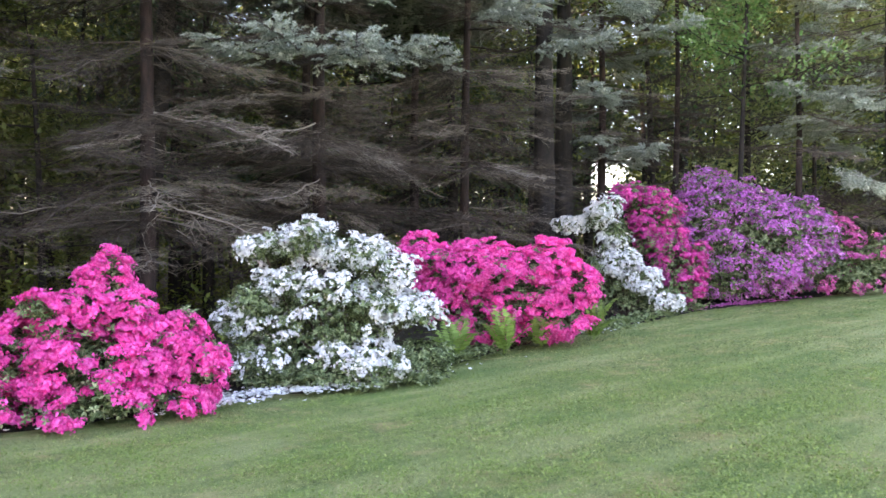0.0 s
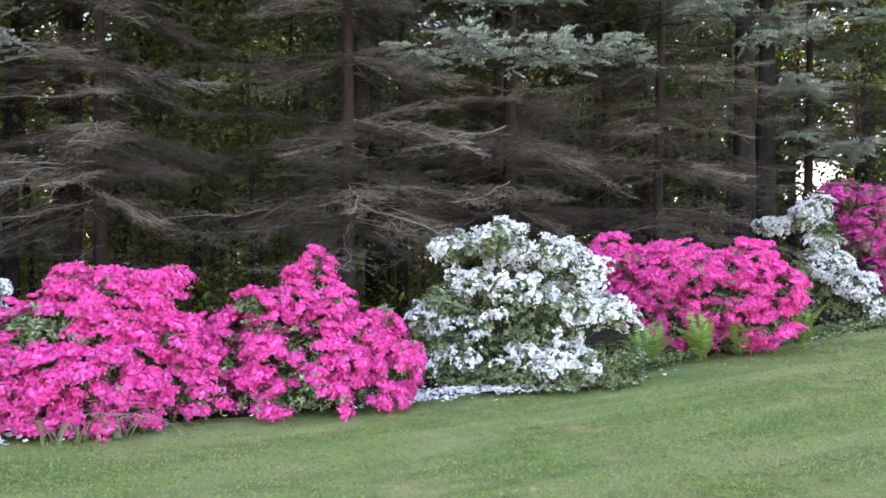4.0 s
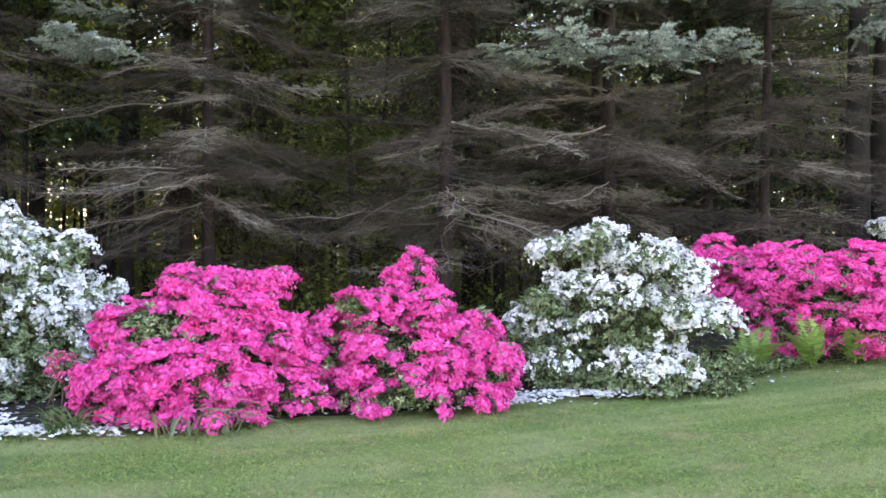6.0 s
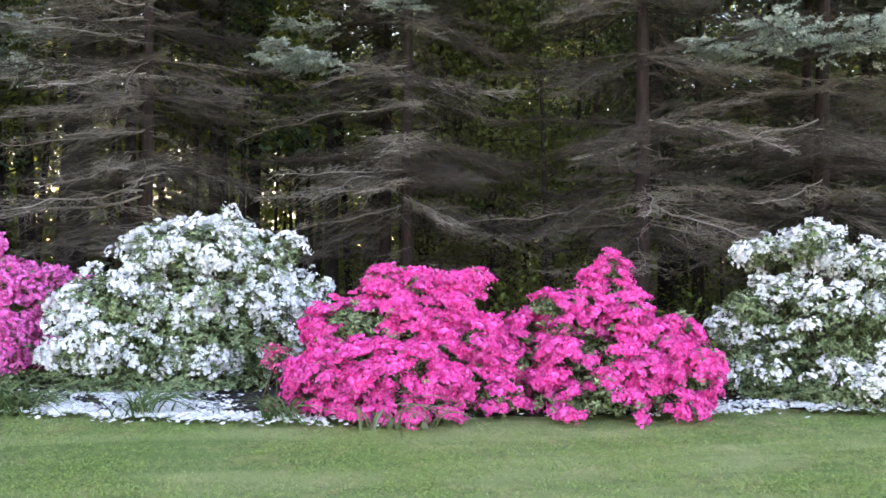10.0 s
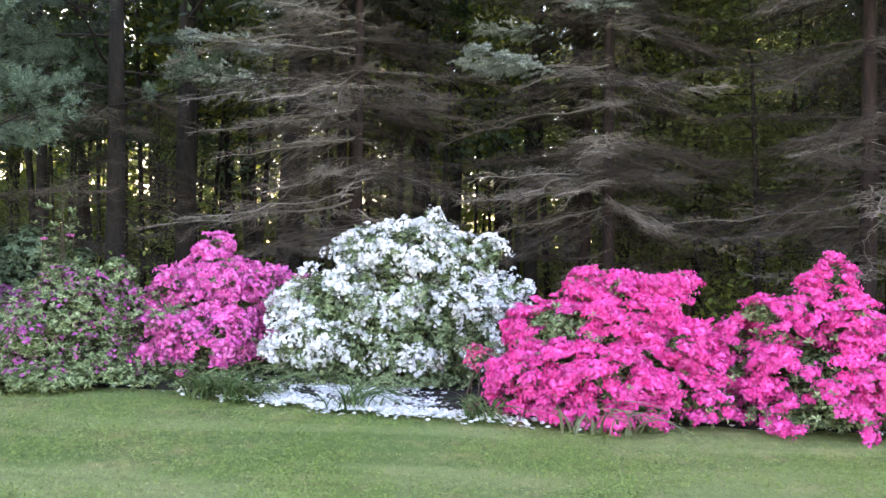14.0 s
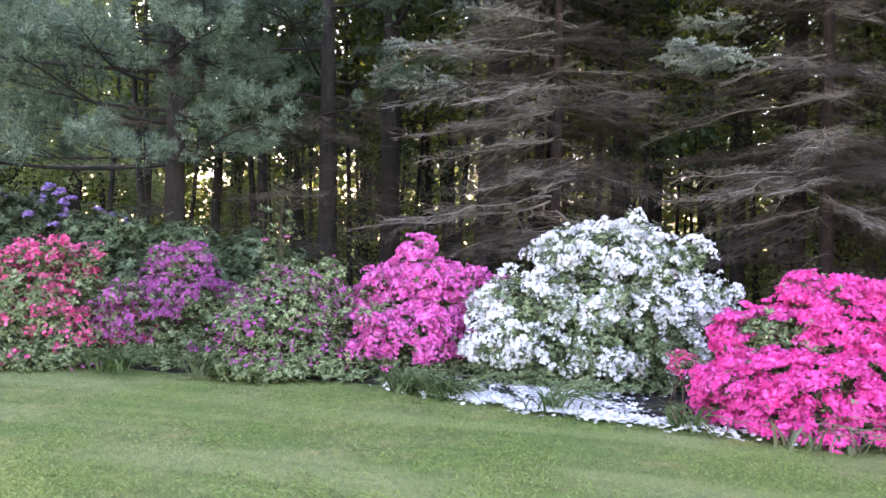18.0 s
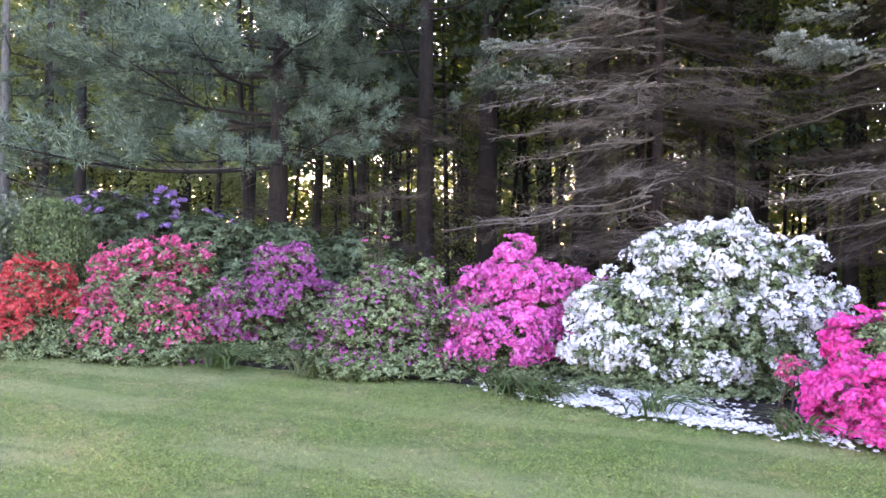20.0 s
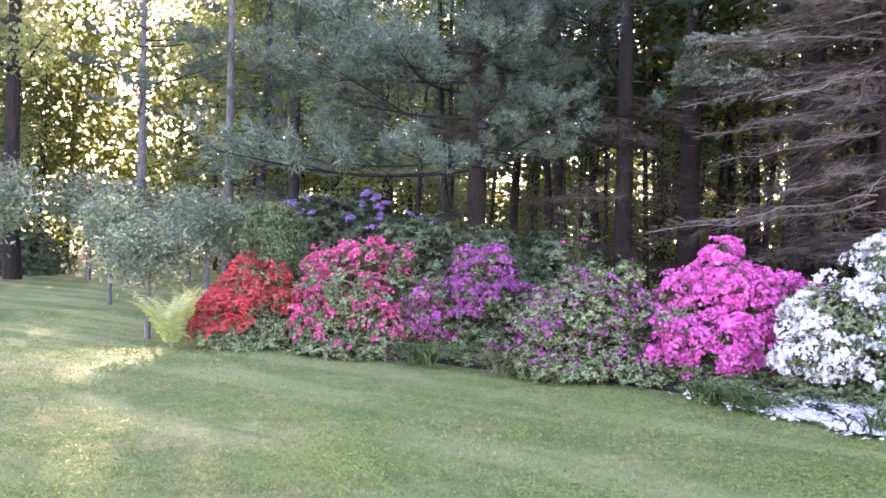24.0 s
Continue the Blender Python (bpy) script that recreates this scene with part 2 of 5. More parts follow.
def frames_of(n, spin):
    """Turns that lay local z along n, spun round it."""
    n = n / np.maximum(np.linalg.norm(n, axis=1, keepdims=True), 1e-9)
    a = np.where(np.abs(n[:, 2:3]) < 0.9, np.array([[0, 0, 1.0]]), np.array([[1.0, 0, 0]]))
    u = np.cross(a, n)
    u /= np.linalg.norm(u, axis=1, keepdims=True)
    w = np.cross(n, u)
    c, s = np.cos(spin)[:, None], np.sin(spin)[:, None]
    return np.stack([u * c + w * s, w * c - u * s, n], axis=2)


def scatter(tv, tf, pos, normal, size, spin=None, r=rng):
    """Copies of a small template at many places, as one (verts, faces) pair."""
    pos = np.asarray(pos, float)
    k = len(pos)
    if k == 0:
        return np.zeros((0, 3)), np.zeros((0, tf.shape[1]), int)
    spin = r.uniform(0, 6.283, k) if spin is None else spin
    R = frames_of(np.asarray(normal, float), spin)
    v = np.einsum("kij,vj->kvi", R, tv) * np.reshape(size, (-1, 1, 1)) + pos[:, None, :]
    f = tf[None] + (np.arange(k) * len(tv))[:, None, None]
    return v.reshape(-1, 3), f.reshape(-1, tf.shape[1])


def tube(points, radii, sides=6):
    """A tapered tube through points."""
    P = np.asarray(points, float)
    rad = np.broadcast_to(np.asarray(radii, float), (len(P),))
    d = np.gradient(P, axis=0)
    R = frames_of(d, np.zeros(len(P)))
    a = np.arange(sides) * 2 * np.pi / sides
    ring = np.stack([np.cos(a), np.sin(a), 0 * a], 1)
    v = np.einsum("kij,vj->kvi", R, ring) * rad[:, None, None] + P[:, None, :]
    i, j = np.meshgrid(np.arange(len(P) - 1), np.arange(sides), indexing="ij")
    f = np.stack([i * sides + j, i * sides + (j + 1) % sides, (i + 1) * sides + (j + 1) % sides, (i + 1) * sides + j], -1).reshape(-1, 4)
    return v.reshape(-1, 3), f


def twigs(start, end, radius, sag=0.0):
    """Many thin three-sided twigs, two steps each, from starts to ends."""
    s, e = np.asarray(start, float), np.asarray(end, float)
    k = len(s)
    if k == 0:
        return np.zeros((0, 3)), np.zeros((0, 4), int)
    mid = (s + e) / 2 + np.array([0, 0, 1.0]) * np.reshape(sag, (-1, 1)) * np.linalg.norm(e - s, axis=1, keepdims=True)
    R = frames_of(e - s, np.zeros(k))
    a = np.arange(3) * 2.0944
    ring = np.stack([np.cos(a), np.sin(a), 0 * a], 1)
    rr = np.broadcast_to(np.asarray(radius, float), (k,))[:, None, None]
    o = np.einsum("kij,vj->kvi", R, ring) * rr
    v = np.concatenate([s[:, None] + o, mid[:, None] + o * 0.8, e[:, None] + o * 0.35], 1)
    f = []
    for step in (0, 3):
        for q in range(3):
            f.append((step + q, step + (q + 1) % 3, step + 3 + (q + 1) % 3, step + 3 + q))
    f = np.array(f)[None] + (np.arange(k) * 9)[:, None, None]
    return v.reshape(-1, 3), f.reshape(-1, 4)


def flower_template():
    """An open five-petalled funnel with broad ruffled petals, one unit in radius."""
    v, f = [(0, 0, -0.5)], []
    for q in range(5):
        a = q * 2 * np.pi / 5
        for da, rad, z in ((-0.62, 0.5, -0.12), (-0.36, 0.95, 0.10), (0.0, 1.04, -0.02), (0.36, 0.95, 0.12)):
            v.append((math.cos(a + da) * rad, math.sin(a + da) * rad, z))
    for q in range(20):
        f.append((0, 1 + q, 1 + (q + 1) % 20))
    return np.array(v, float), np.array(f)


def leaf_template(width=0.36, fold=0.12):
    """A pointed leaf along local x from the origin, folded along its midrib."""
    v = [(0, 0, 0), (0.5, width / 2, fold), (1, 0, -0.05), (0.5, -width / 2, fold)]
    return np.array(v, float), np.array([(0, 2, 1), (0, 3, 2)])


def floret_template():
    """A small open blossom, five petals with notches between."""
    v, f = [(0, 0, -0.45)], []
    for q in range(5):
        a = q * 2 * np.pi / 5
        for da, rad, z in ((-0.62, 0.48, -0.1), (-0.28, 1.0, 0.10), (0.28, 0.94, 0.04)):
            v.append((math.cos(a + da) * rad, math.sin(a + da) * rad, z))
    for q in range(15):
        f.append((0, 1 + q, 1 + (q + 1) % 15))
    return np.array(v, float), np.array(f)


FLOWER, FLORET, LEAF = flower_template(), floret_template(), leaf_template()


def ball(r, k):
    d = r.normal(size=(k, 3))
    return d / np.linalg.norm(d, axis=1, keepdims=True)


def height(x):
    """The ground: level in front, rising gently to the east."""
    s = np.asarray(x, float) + 1.0
    return 1.5 * np.tanh(0.04 * (np.sqrt(s * s + 1) + s) / 2)


# ---- ground, bed and woodland floor ----
def sheet(name, outline_fn, xs, ys, lift, material, label):
    X, Y = np.meshgrid(xs, ys, indexing="ij")
    Z = height(X) + lift + 0.02 * np.sin(X * 0.9 + 1.3 * np.sin(Y * 0.5)) * np.clip(1 - np.hypot(X, Y) / 60, 0, 1)
    keep = outline_fn(X, Y)
    ni, nj = X.shape
    i, j = np.meshgrid(np.arange(ni - 1), np.arange(nj - 1), indexing="ij")
    f = np.stack([i * nj + j, (i + 1) * nj + j, (i + 1) * nj + j + 1, i * nj + j + 1], -1).reshape(-1, 4)
    f = f[keep.ravel()[f].all(1)]
    ob = new(name, mesh(name, [(np.stack([X, Y, Z], -1).reshape(-1, 3), f)], material, True))
    return tagged(ob, label, "ground", kind="structure")


wide = np.concatenate([np.linspace(-2000, -60, 12), np.linspace(-55, 40, 96), np.linspace(45, 2000, 12)])
deep = np.concatenate([np.linspace(-2000, -30, 10), np.linspace(-25, 60, 86), np.linspace(70, 2000, 12)])
ground = sheet("ground", lambda x, y: x < 1e9, wide, deep, 0.0, M["lawn"], "mown green lawn with yellowed patches, rising gently to one side")

# the lawn's edge along the bed, from the far eastern end to the western end
EDGE = [(30, 34), (14, 22), (9.1, 17.9), (7.17, 16.6), (4.98, 15.75), (2.8, 13.2), (0.63, 10.8), (-0.28, 9.55), (-1.88, 7.95), (-2.72, 7.0),
        (-3.6, 6.3), (-5.0, 5.4), (-6.9, 4.35), (-8.4, 3.9), (-9.5, 2.9), (-10.65, 1.65), (-11.5, 0.4), (-11.85, -0.65), (-12.4, -1.2), (-13.4, -0.9),
        (-14.6, 0.6), (-17, 2.2), (-22, 3.6), (-30, 5.0), (-40, 6.0), (-70, 8.0)]


def edge_strip(name, inner, outer, steps, lift, material, label, thick=0.0):
    """A strip of ground beside the lawn's edge, from inner to outer metres behind it."""
    E = np.array(EDGE, float)
    t = np.concatenate([[0], np.cumsum(np.linalg.norm(np.diff(E, axis=0), axis=1))])
    s = np.arange(0, t[-1], 0.25)
    P = np.stack([np.interp(s, t, E[:, 0]), np.interp(s, t, E[:, 1])], 1)
    k = np.ones(9) / 9
    P = np.stack([np.convolve(np.pad(P[:, c], 4, mode="edge"), k, "valid") for c in (0, 1)], 1)
    d = np.gradient(P, axis=0)
    n = np.stack([d[:, 1], -d[:, 0]], 1)  # away from the lawn
    n /= np.linalg.norm(n, axis=1, keepdims=True)
    rows = np.linspace(inner, outer, steps)
    wob = 0.05 * np.sin(s * 5.1) + 0.04 * np.sin(s * 11.7 + 1)
    V = np.stack([np.stack([P[:, 0] + n[:, 0] * (o + (wob if q == 0 else 0)), P[:, 1] + n[:, 1] * (o + (wob if q == 0 else 0)), np.zeros(len(P))], 1) for q, o in enumerate(rows)], 0)
    V[..., 2] = height(V[..., 0]) + lift + 0.03 * rng.random(V.shape[:2])
    V[0, :, 2] -= lift + 0.04
    a, b = V.shape[:2]
    i, j = np.meshgrid(np.arange(a - 1), np.arange(b - 1), indexing="ij")
    f = np.stack([i * b + j, i * b + j + 1, (i + 1) * b + j + 1, (i + 1) * b + j], -1).reshape(-1, 4)
    return tagged(new(name, mesh(name, [(V.reshape(-1, 3), f)], material, True)), label, "ground", kind="structure")


edge_strip("flower_bed", 0.3, 4.2, 16, 0.03, M["mulch"], "brown mulch of the planting bed along the lawn, darkened for the shrubs' shadow")
edge_strip("forest_floor", 4.0, 40.0, 12, 0.045, M["litter"], "brown leaf litter on the shaded woodland floor")


def edge_side(x, y):
    """Metres by which a point lies behind the lawn's edge (minus: on the lawn)."""
    E = np.array(EDGE, float)
    p = np.stack([np.ravel(x), np.ravel(y)], 1)
    best, sign = np.full(len(p), 1e9), np.zeros(len(p))
    for a, b in zip(E[:-1], E[1:]):
        d = b - a
        u = np.clip(((p - a) @ d) / (d @ d), 0, 1)
        q = p - (a + u[:, None] * d)
        r = np.linalg.norm(q, axis=1)
        s = np.sign(d[0] * q[:, 1] - d[1] * q[:, 0])
        near = r < best
        best, sign = np.where(near, r, best), np.where(near, s, sign)
    return -best * sign


def grass():
    """Short blades, denser towards the standing point."""
    r = np.random.default_rng(3)
    k = 760000
    dist = 3.0 + 15.2 * r.random(k) ** 1.45
    ang = np.radians(r.uniform(-34, 114, k) + r.normal(0, 5, k))
    x, y = -np.sin(ang) * dist, np.cos(ang) * dist
    on = (edge_side(x, y) < r.uniform(0.1, 0.42, k)) & (r.random(k) < np.clip((dist - 3.0) / 2.0, 0, 1) ** 1.5)
    x, y, dist = x[on], y[on], dist[on]
    k = len(x)
    patch = 0.65 + 0.7 * np.array([noise.noise(Vector((a * 0.8, b * 0.8, 0))) for a, b in zip(x[::40], y[::40])]).repeat(40)[:k]
    h = r.uniform(0.012, 0.036, k) * np.clip(patch, 0.5, 1.3)
    lean = r.normal(0, 1.1, (k, 2)) * h[:, None]
    w = 0.0026 * dist / 5
    a = r.uniform(0, 6.283, k)
    base = np.stack([x, y, height(x) + 0.02 * np.sin(x * 0.9 + 1.3 * np.sin(y * 0.5)) * np.clip(1 - np.hypot(x, y) / 60, 0, 1) - 0.003], 1)
    side = np.stack([np.cos(a) * w, np.sin(a) * w, 0 * a], 1)
    tip = base + np.stack([lean[:, 0], lean[:, 1], h], 1)
    V = np.stack([base - side, base + side, tip], 1).reshape(-1, 3)
    F = np.arange(3 * k).reshape(-1, 3)
    ob = new("lawn_grass", mesh("lawn_grass", [(V, F)], M["grass"]))
    tagged(ob, "short mown green grass blades of the lawn", "grass", kind="stuff")


grass()


def clover():
    """Patches of small three-lobed leaves in the lawn, nearest the standing point."""
    r = np.random.default_rng(12)
    v, f = [(0, 0, 0)], []
    for q in range(3):
        a = q * 2.0944
        v += [(math.cos(a + t) * w, math.sin(a + t) * w, 0.12) for t, w in ((-0.75, 0.7), (0.0, 1.0), (0.75, 0.7))]
        f += [(0, 3 * q + 1, 3 * q + 2), (0, 3 * q + 2, 3 * q + 3)]
    k = 300000
    dist, ang = 4.6 + 5.0 * r.random(k) ** 1.3, np.radians(r.uniform(-32, 108, k))
    x, y = -np.sin(ang) * dist, np.cos(ang) * dist
    x, y, dist = (a[edge_side(x, y) < -0.15] for a in (x, y, dist))
    n = np.array([noise.noise(Vector((a * 1.1, b * 1.1, 9))) + 0.6 * noise.noise(Vector((a * 5, b * 5, 4))) for a, b in zip(x, y)])
    ok = n > r.normal(0.08, 0.28, len(x))
    x, y, dist = x[ok], y[ok], dist[ok]
    P = np.stack([x, y, height(x) + 0.02 * np.sin(x * 0.9 + 1.3 * np.sin(y * 0.5)) + r.uniform(0.016, 0.045, len(x))], 1)
    N = np.array([0, 0, 1.0]) + r.normal(0, 0.45, P.shape)
    ob = new("clover", mesh("clover", [scatter(np.array(v, float), np.array(f), P, N, r.uniform(0.006, 0.011, len(P)), r=r)], M["clover"]))
    tagged(ob, "bright green clover patches growing in the lawn", "clover", kind="stuff")


clover()

# ---- flowering shrubs ----
LOBES = {}
LOBES['pink_r'] = (-3.01, 7.64, 21.5, [
    (0.03, 0.1, 1.31, 0.14, 0.15, 0.2, 1),
    (0.02, 0.1, 1.13, 0.24, 0.22, 0.2, 1),
    (-0.26, 0.02, 0.93, 0.48, 0.36, 0.27, 1),
    (0.1, 0.0, 0.88, 0.4, 0.32, 0.25, 1),
    (0.08, 0.05, 1.03, 0.25, 0.22, 0.16, 1),
    (0.44, -0.09, 0.63, 0.46, 0.38, 0.26, 1),
    (-0.64, -0.11, 0.56, 0.52, 0.4, 0.39, 1),
    (-0.04, -0.13, 0.45, 0.72, 0.56, 0.43, 1),
    (0.76, -0.17, 0.44, 0.33, 0.3, 0.28, 1),
    (-0.14, -0.2, 0.17, 0.8, 0.64, 0.21, 0.45),
    (0.5, -0.22, 0.2, 0.43, 0.36, 0.21, 0.7),
])
LOBES['pink_l'] = (-4.55, 6.45, 35.2, [
    (-0.17, 0.12, 1.2, 0.28, 0.25, 0.23, 1),
    (0.19, 0.11, 1.17, 0.39, 0.31, 0.23, 1),
    (0.5, 0.09, 1.14, 0.28, 0.25, 0.24, 1),
    (0.14, 0.03, 0.86, 0.61, 0.49, 0.36, 1),
    (-0.46, -0.01, 0.78, 0.5, 0.4, 0.35, 1),
    (-0.61, -0.16, 0.33, 0.45, 0.36, 0.4, 1),
    (0.0, -0.11, 0.39, 0.82, 0.65, 0.48, 1),
    (0.66, -0.17, 0.27, 0.45, 0.36, 0.36, 0.9),
    (0.42, -0.06, 0.61, 0.43, 0.35, 0.32, 1),
    (-0.04, -0.2, 0.12, 0.81, 0.65, 0.18, 0.75),
    (0.92, -0.22, 0.21, 0.29, 0.25, 0.26, 0.8),
])
LOBES['white_r'] = (-1.33, 9.38, 8.1, [
    (-0.68, 0.06, 1.48, 0.32, 0.27, 0.19, 1),
    (-0.18, 0.09, 1.54, 0.5, 0.4, 0.24, 1),
    (0.33, 0.05, 1.42, 0.44, 0.38, 0.24, 1),
    (0.72, 0.0, 1.24, 0.32, 0.3, 0.22, 0.9),
    (-0.36, -0.05, 1.12, 0.42, 0.36, 0.2, 0.7),
    (0.1, -0.12, 1.0, 0.45, 0.4, 0.2, 1),
    (0.58, -0.12, 0.88, 0.46, 0.38, 0.2, 1),
    (1.02, -0.12, 0.8, 0.3, 0.28, 0.18, 1),
    (0.0, 0.02, 0.72, 0.9, 0.58, 0.55, 0.35),
    (-0.82, -0.12, 0.7, 0.38, 0.3, 0.25, 0.6),
    (-0.62, -0.2, 0.3, 0.53, 0.43, 0.38, 0.12),
    (0.46, -0.36, 0.3, 0.52, 0.46, 0.19, 1),
    (-0.06, -0.22, 0.16, 0.59, 0.47, 0.28, 0.08),
    (1.04, -0.2, 0.33, 0.42, 0.34, 0.22, 0.02),
])
LOBES['pink_mid'] = (0.6, 11.81, -2.9, [
    (-0.0, 0.04, 1.13, 1.06, 0.75, 0.43, 1),
    (-0.99, 0.03, 1.24, 0.41, 0.33, 0.33, 1),
    (0.78, 0.04, 1.25, 0.49, 0.39, 0.33, 1),
    (1.23, -0.09, 0.91, 0.33, 0.27, 0.3, 1),
    (-0.55, -0.07, 0.78, 0.62, 0.5, 0.47, 1),
    (-0.08, -0.16, 0.4, 0.58, 0.46, 0.39, 0.9),
    (0.54, -0.08, 0.75, 0.71, 0.56, 0.34, 0.8),
    (0.96, -0.2, 0.41, 0.47, 0.37, 0.25, 0.7),
])
LOBES['white_far'] = (3.38, 15.14, -12.6, [
    (-1.12, 0.01, 1.68, 0.32, 0.26, 0.17, 0.8),
    (-0.66, 0.04, 1.72, 0.27, 0.24, 0.22, 0.9),
    (-0.36, 0.09, 1.98, 0.22, 0.22, 0.24, 1),
    (-0.3, 0.0, 1.5, 0.32, 0.3, 0.32, 1),
    (-0.26, -0.08, 1.03, 0.42, 0.36, 0.28, 1),
    (0.13, -0.13, 0.68, 0.42, 0.35, 0.25, 1),
    (0.58, -0.19, 0.4, 0.34, 0.28, 0.22, 1),
    (-0.69, -0.1, 0.5, 0.5, 0.41, 0.5, 0.0),
    (0.1, 0.0, 0.35, 0.6, 0.4, 0.3, 0.0),
])
LOBES['rose_far'] = (4.4, 16.32, -15.1, [
    (-0.75, 0.09, 2.2, 0.45, 0.38, 0.3, 0.8),
    (-0.35, 0.1, 2.12, 0.4, 0.36, 0.28, 0.75),
    (-0.36, 0.04, 1.75, 0.5, 0.42, 0.4, 0.7),
    (-0.25, -0.05, 1.3, 0.52, 0.44, 0.42, 0.75),
    (0.1, -0.12, 0.9, 0.55, 0.46, 0.4, 0.65),
    (0.2, -0.22, 0.44, 0.45, 0.33, 0.38, 0.5),
])
LOBES['purple_far'] = (5.83, 17.32, -18.6, [
    (-0.01, -0.05, 1.56, 1.21, 0.97, 0.96, 0.7),
    (-0.45, 0.12, 2.27, 0.64, 0.51, 0.54, 0.7),
    (0.42, -0.2, 0.99, 1.4, 1.12, 0.89, 0.65),
    (-0.22, -0.31, 0.54, 0.94, 0.75, 0.56, 0.45),
    (1.05, -0.15, 1.28, 0.97, 0.78, 0.78, 0.7),
])
LOBES['magenta_far'] = (8.16, 17.9, -24.5, [
    (-0.17, 0.02, 1.16, 0.79, 0.63, 0.72, 1),
    (0.16, -0.22, 0.52, 1.28, 1.03, 0.6, 0.7),
    (0.94, -0.13, 0.81, 0.88, 0.7, 0.58, 0.8),
])
LOBES['white_l'] = (-7.22, 6.27, 49.0, [
    (0.2, 0.16, 1.5, 0.74, 0.6, 0.34, 0.85),
    (-0.25, 0.15, 1.46, 0.48, 0.4, 0.3, 0.95),
    (0.72, 0.06, 1.3, 0.48, 0.4, 0.33, 0.9),
    (0.42, 0.2, 1.86, 0.13, 0.14, 0.11, 0.8),
    (-0.7, -0.03, 0.88, 0.68, 0.56, 0.42, 1),
    (-0.93, -0.19, 0.45, 0.52, 0.44, 0.34, 0.85),
    (0.72, -0.06, 0.9, 0.62, 0.52, 0.36, 1),
    (1.16, -0.07, 0.92, 0.4, 0.32, 0.3, 1),
    (0.02, -0.02, 0.86, 0.5, 0.66, 0.5, 0.4),
    (0.12, -0.36, 0.38, 0.46, 0.42, 0.25, 1),
    (0.1, -0.02, 0.5, 1.1, 0.78, 0.48, 0.25),
    (0.85, -0.16, 0.42, 0.5, 0.42, 0.36, 0.55),
    (-0.5, -0.14, 0.24, 0.5, 0.42, 0.3, 0.12),
])
LOBES['sprig'] = (-5.62, 5.87, 43.8, [
    (0.06, 0.08, 0.49, 0.14, 0.25, 0.11, 1),
    (-0.01, -0.03, 0.08, 0.12, 0.25, 0.09, 1),
])
LOBES['magenta_l'] = (-8.77, 4.85, 61.1, [
    (0.16, 0.14, 1.15, 0.54, 0.43, 0.31, 1),
    (0.09, 0.22, 1.44, 0.19, 0.25, 0.14, 1),
    (-0.33, 0.09, 0.92, 0.39, 0.31, 0.31, 1),
    (0.62, 0.08, 1.03, 0.4, 0.32, 0.28, 1),
    (0.99, 0.01, 0.9, 0.24, 0.25, 0.23, 0.9),
    (0.0, -0.01, 0.56, 0.71, 0.57, 0.43, 1),
    (-0.45, -0.1, 0.25, 0.32, 0.25, 0.3, 0.8),
    (0.39, -0.07, 0.38, 0.39, 0.31, 0.33, 0.7),
    (0.01, -0.14, 0.09, 0.46, 0.37, 0.18, 0.5),
])
LOBES['violet_sparse'] = (-9.27, 3.47, 69.5, [
    (0.06, 0.12, 0.82, 0.61, 0.49, 0.44, 0.7),
    (0.12, 0.21, 1.14, 0.41, 0.33, 0.2, 0.35),
    (-0.3, 0.01, 0.45, 0.47, 0.38, 0.47, 0.55),
    (0.31, -0.03, 0.32, 0.53, 0.42, 0.41, 0.4),
    (0.56, 0.09, 0.79, 0.32, 0.26, 0.37, 0.45),
    (-0.18, -0.08, 0.15, 0.6, 0.48, 0.23, 0.35),
])
LOBES['purple_l'] = (-10.85, 2.75, 75.8, [
    (-0.01, 0.16, 0.84, 0.6, 0.48, 0.36, 1),
    (-0.01, 0.23, 1.1, 0.36, 0.29, 0.18, 1),
    (-0.54, 0.09, 0.58, 0.6, 0.48, 0.44, 0.55),
    (0.47, 0.08, 0.63, 0.52, 0.42, 0.37, 0.6),
    (0.08, -0.0, 0.27, 0.66, 0.53, 0.35, 0.15),
])
LOBES['rose_l'] = (-11.32, 1.24, 83.7, [
    (-0.08, 0.15, 0.81, 0.76, 0.61, 0.44, 0.7),
    (-0.31, 0.26, 1.17, 0.52, 0.42, 0.26, 0.8),
    (0.37, 0.24, 1.15, 0.38, 0.31, 0.24, 0.7),
    (-0.51, 0.03, 0.4, 0.45, 0.36, 0.39, 0.45),
    (0.3, 0.01, 0.37, 0.6, 0.48, 0.37, 0.35),
    (0.01, -0.05, 0.14, 0.74, 0.6, 0.24, 0.3),
    (0.71, 0.08, 0.67, 0.36, 0.29, 0.41, 0.55),
    (0.89, -0.05, 0.31, 0.37, 0.3, 0.3, 0.3),
])
LOBES['red_l'] = (-12.14, -0.21, 91.0, [
    (0.12, 0.2, 0.8, 0.56, 0.48, 0.34, 1),
    (0.45, 0.12, 0.62, 0.5, 0.42, 0.34, 0.9),
    (-0.12, 0.12, 0.62, 0.5, 0.41, 0.36, 0.95),
    (-0.38, 0.02, 0.28, 0.44, 0.36, 0.28, 0.8),
    (0.3, 0.0, 0.28, 0.7, 0.5, 0.32, 0.16),
    (0.0, -0.05, 0.14, 0.65, 0.5, 0.2, 0.06),
])
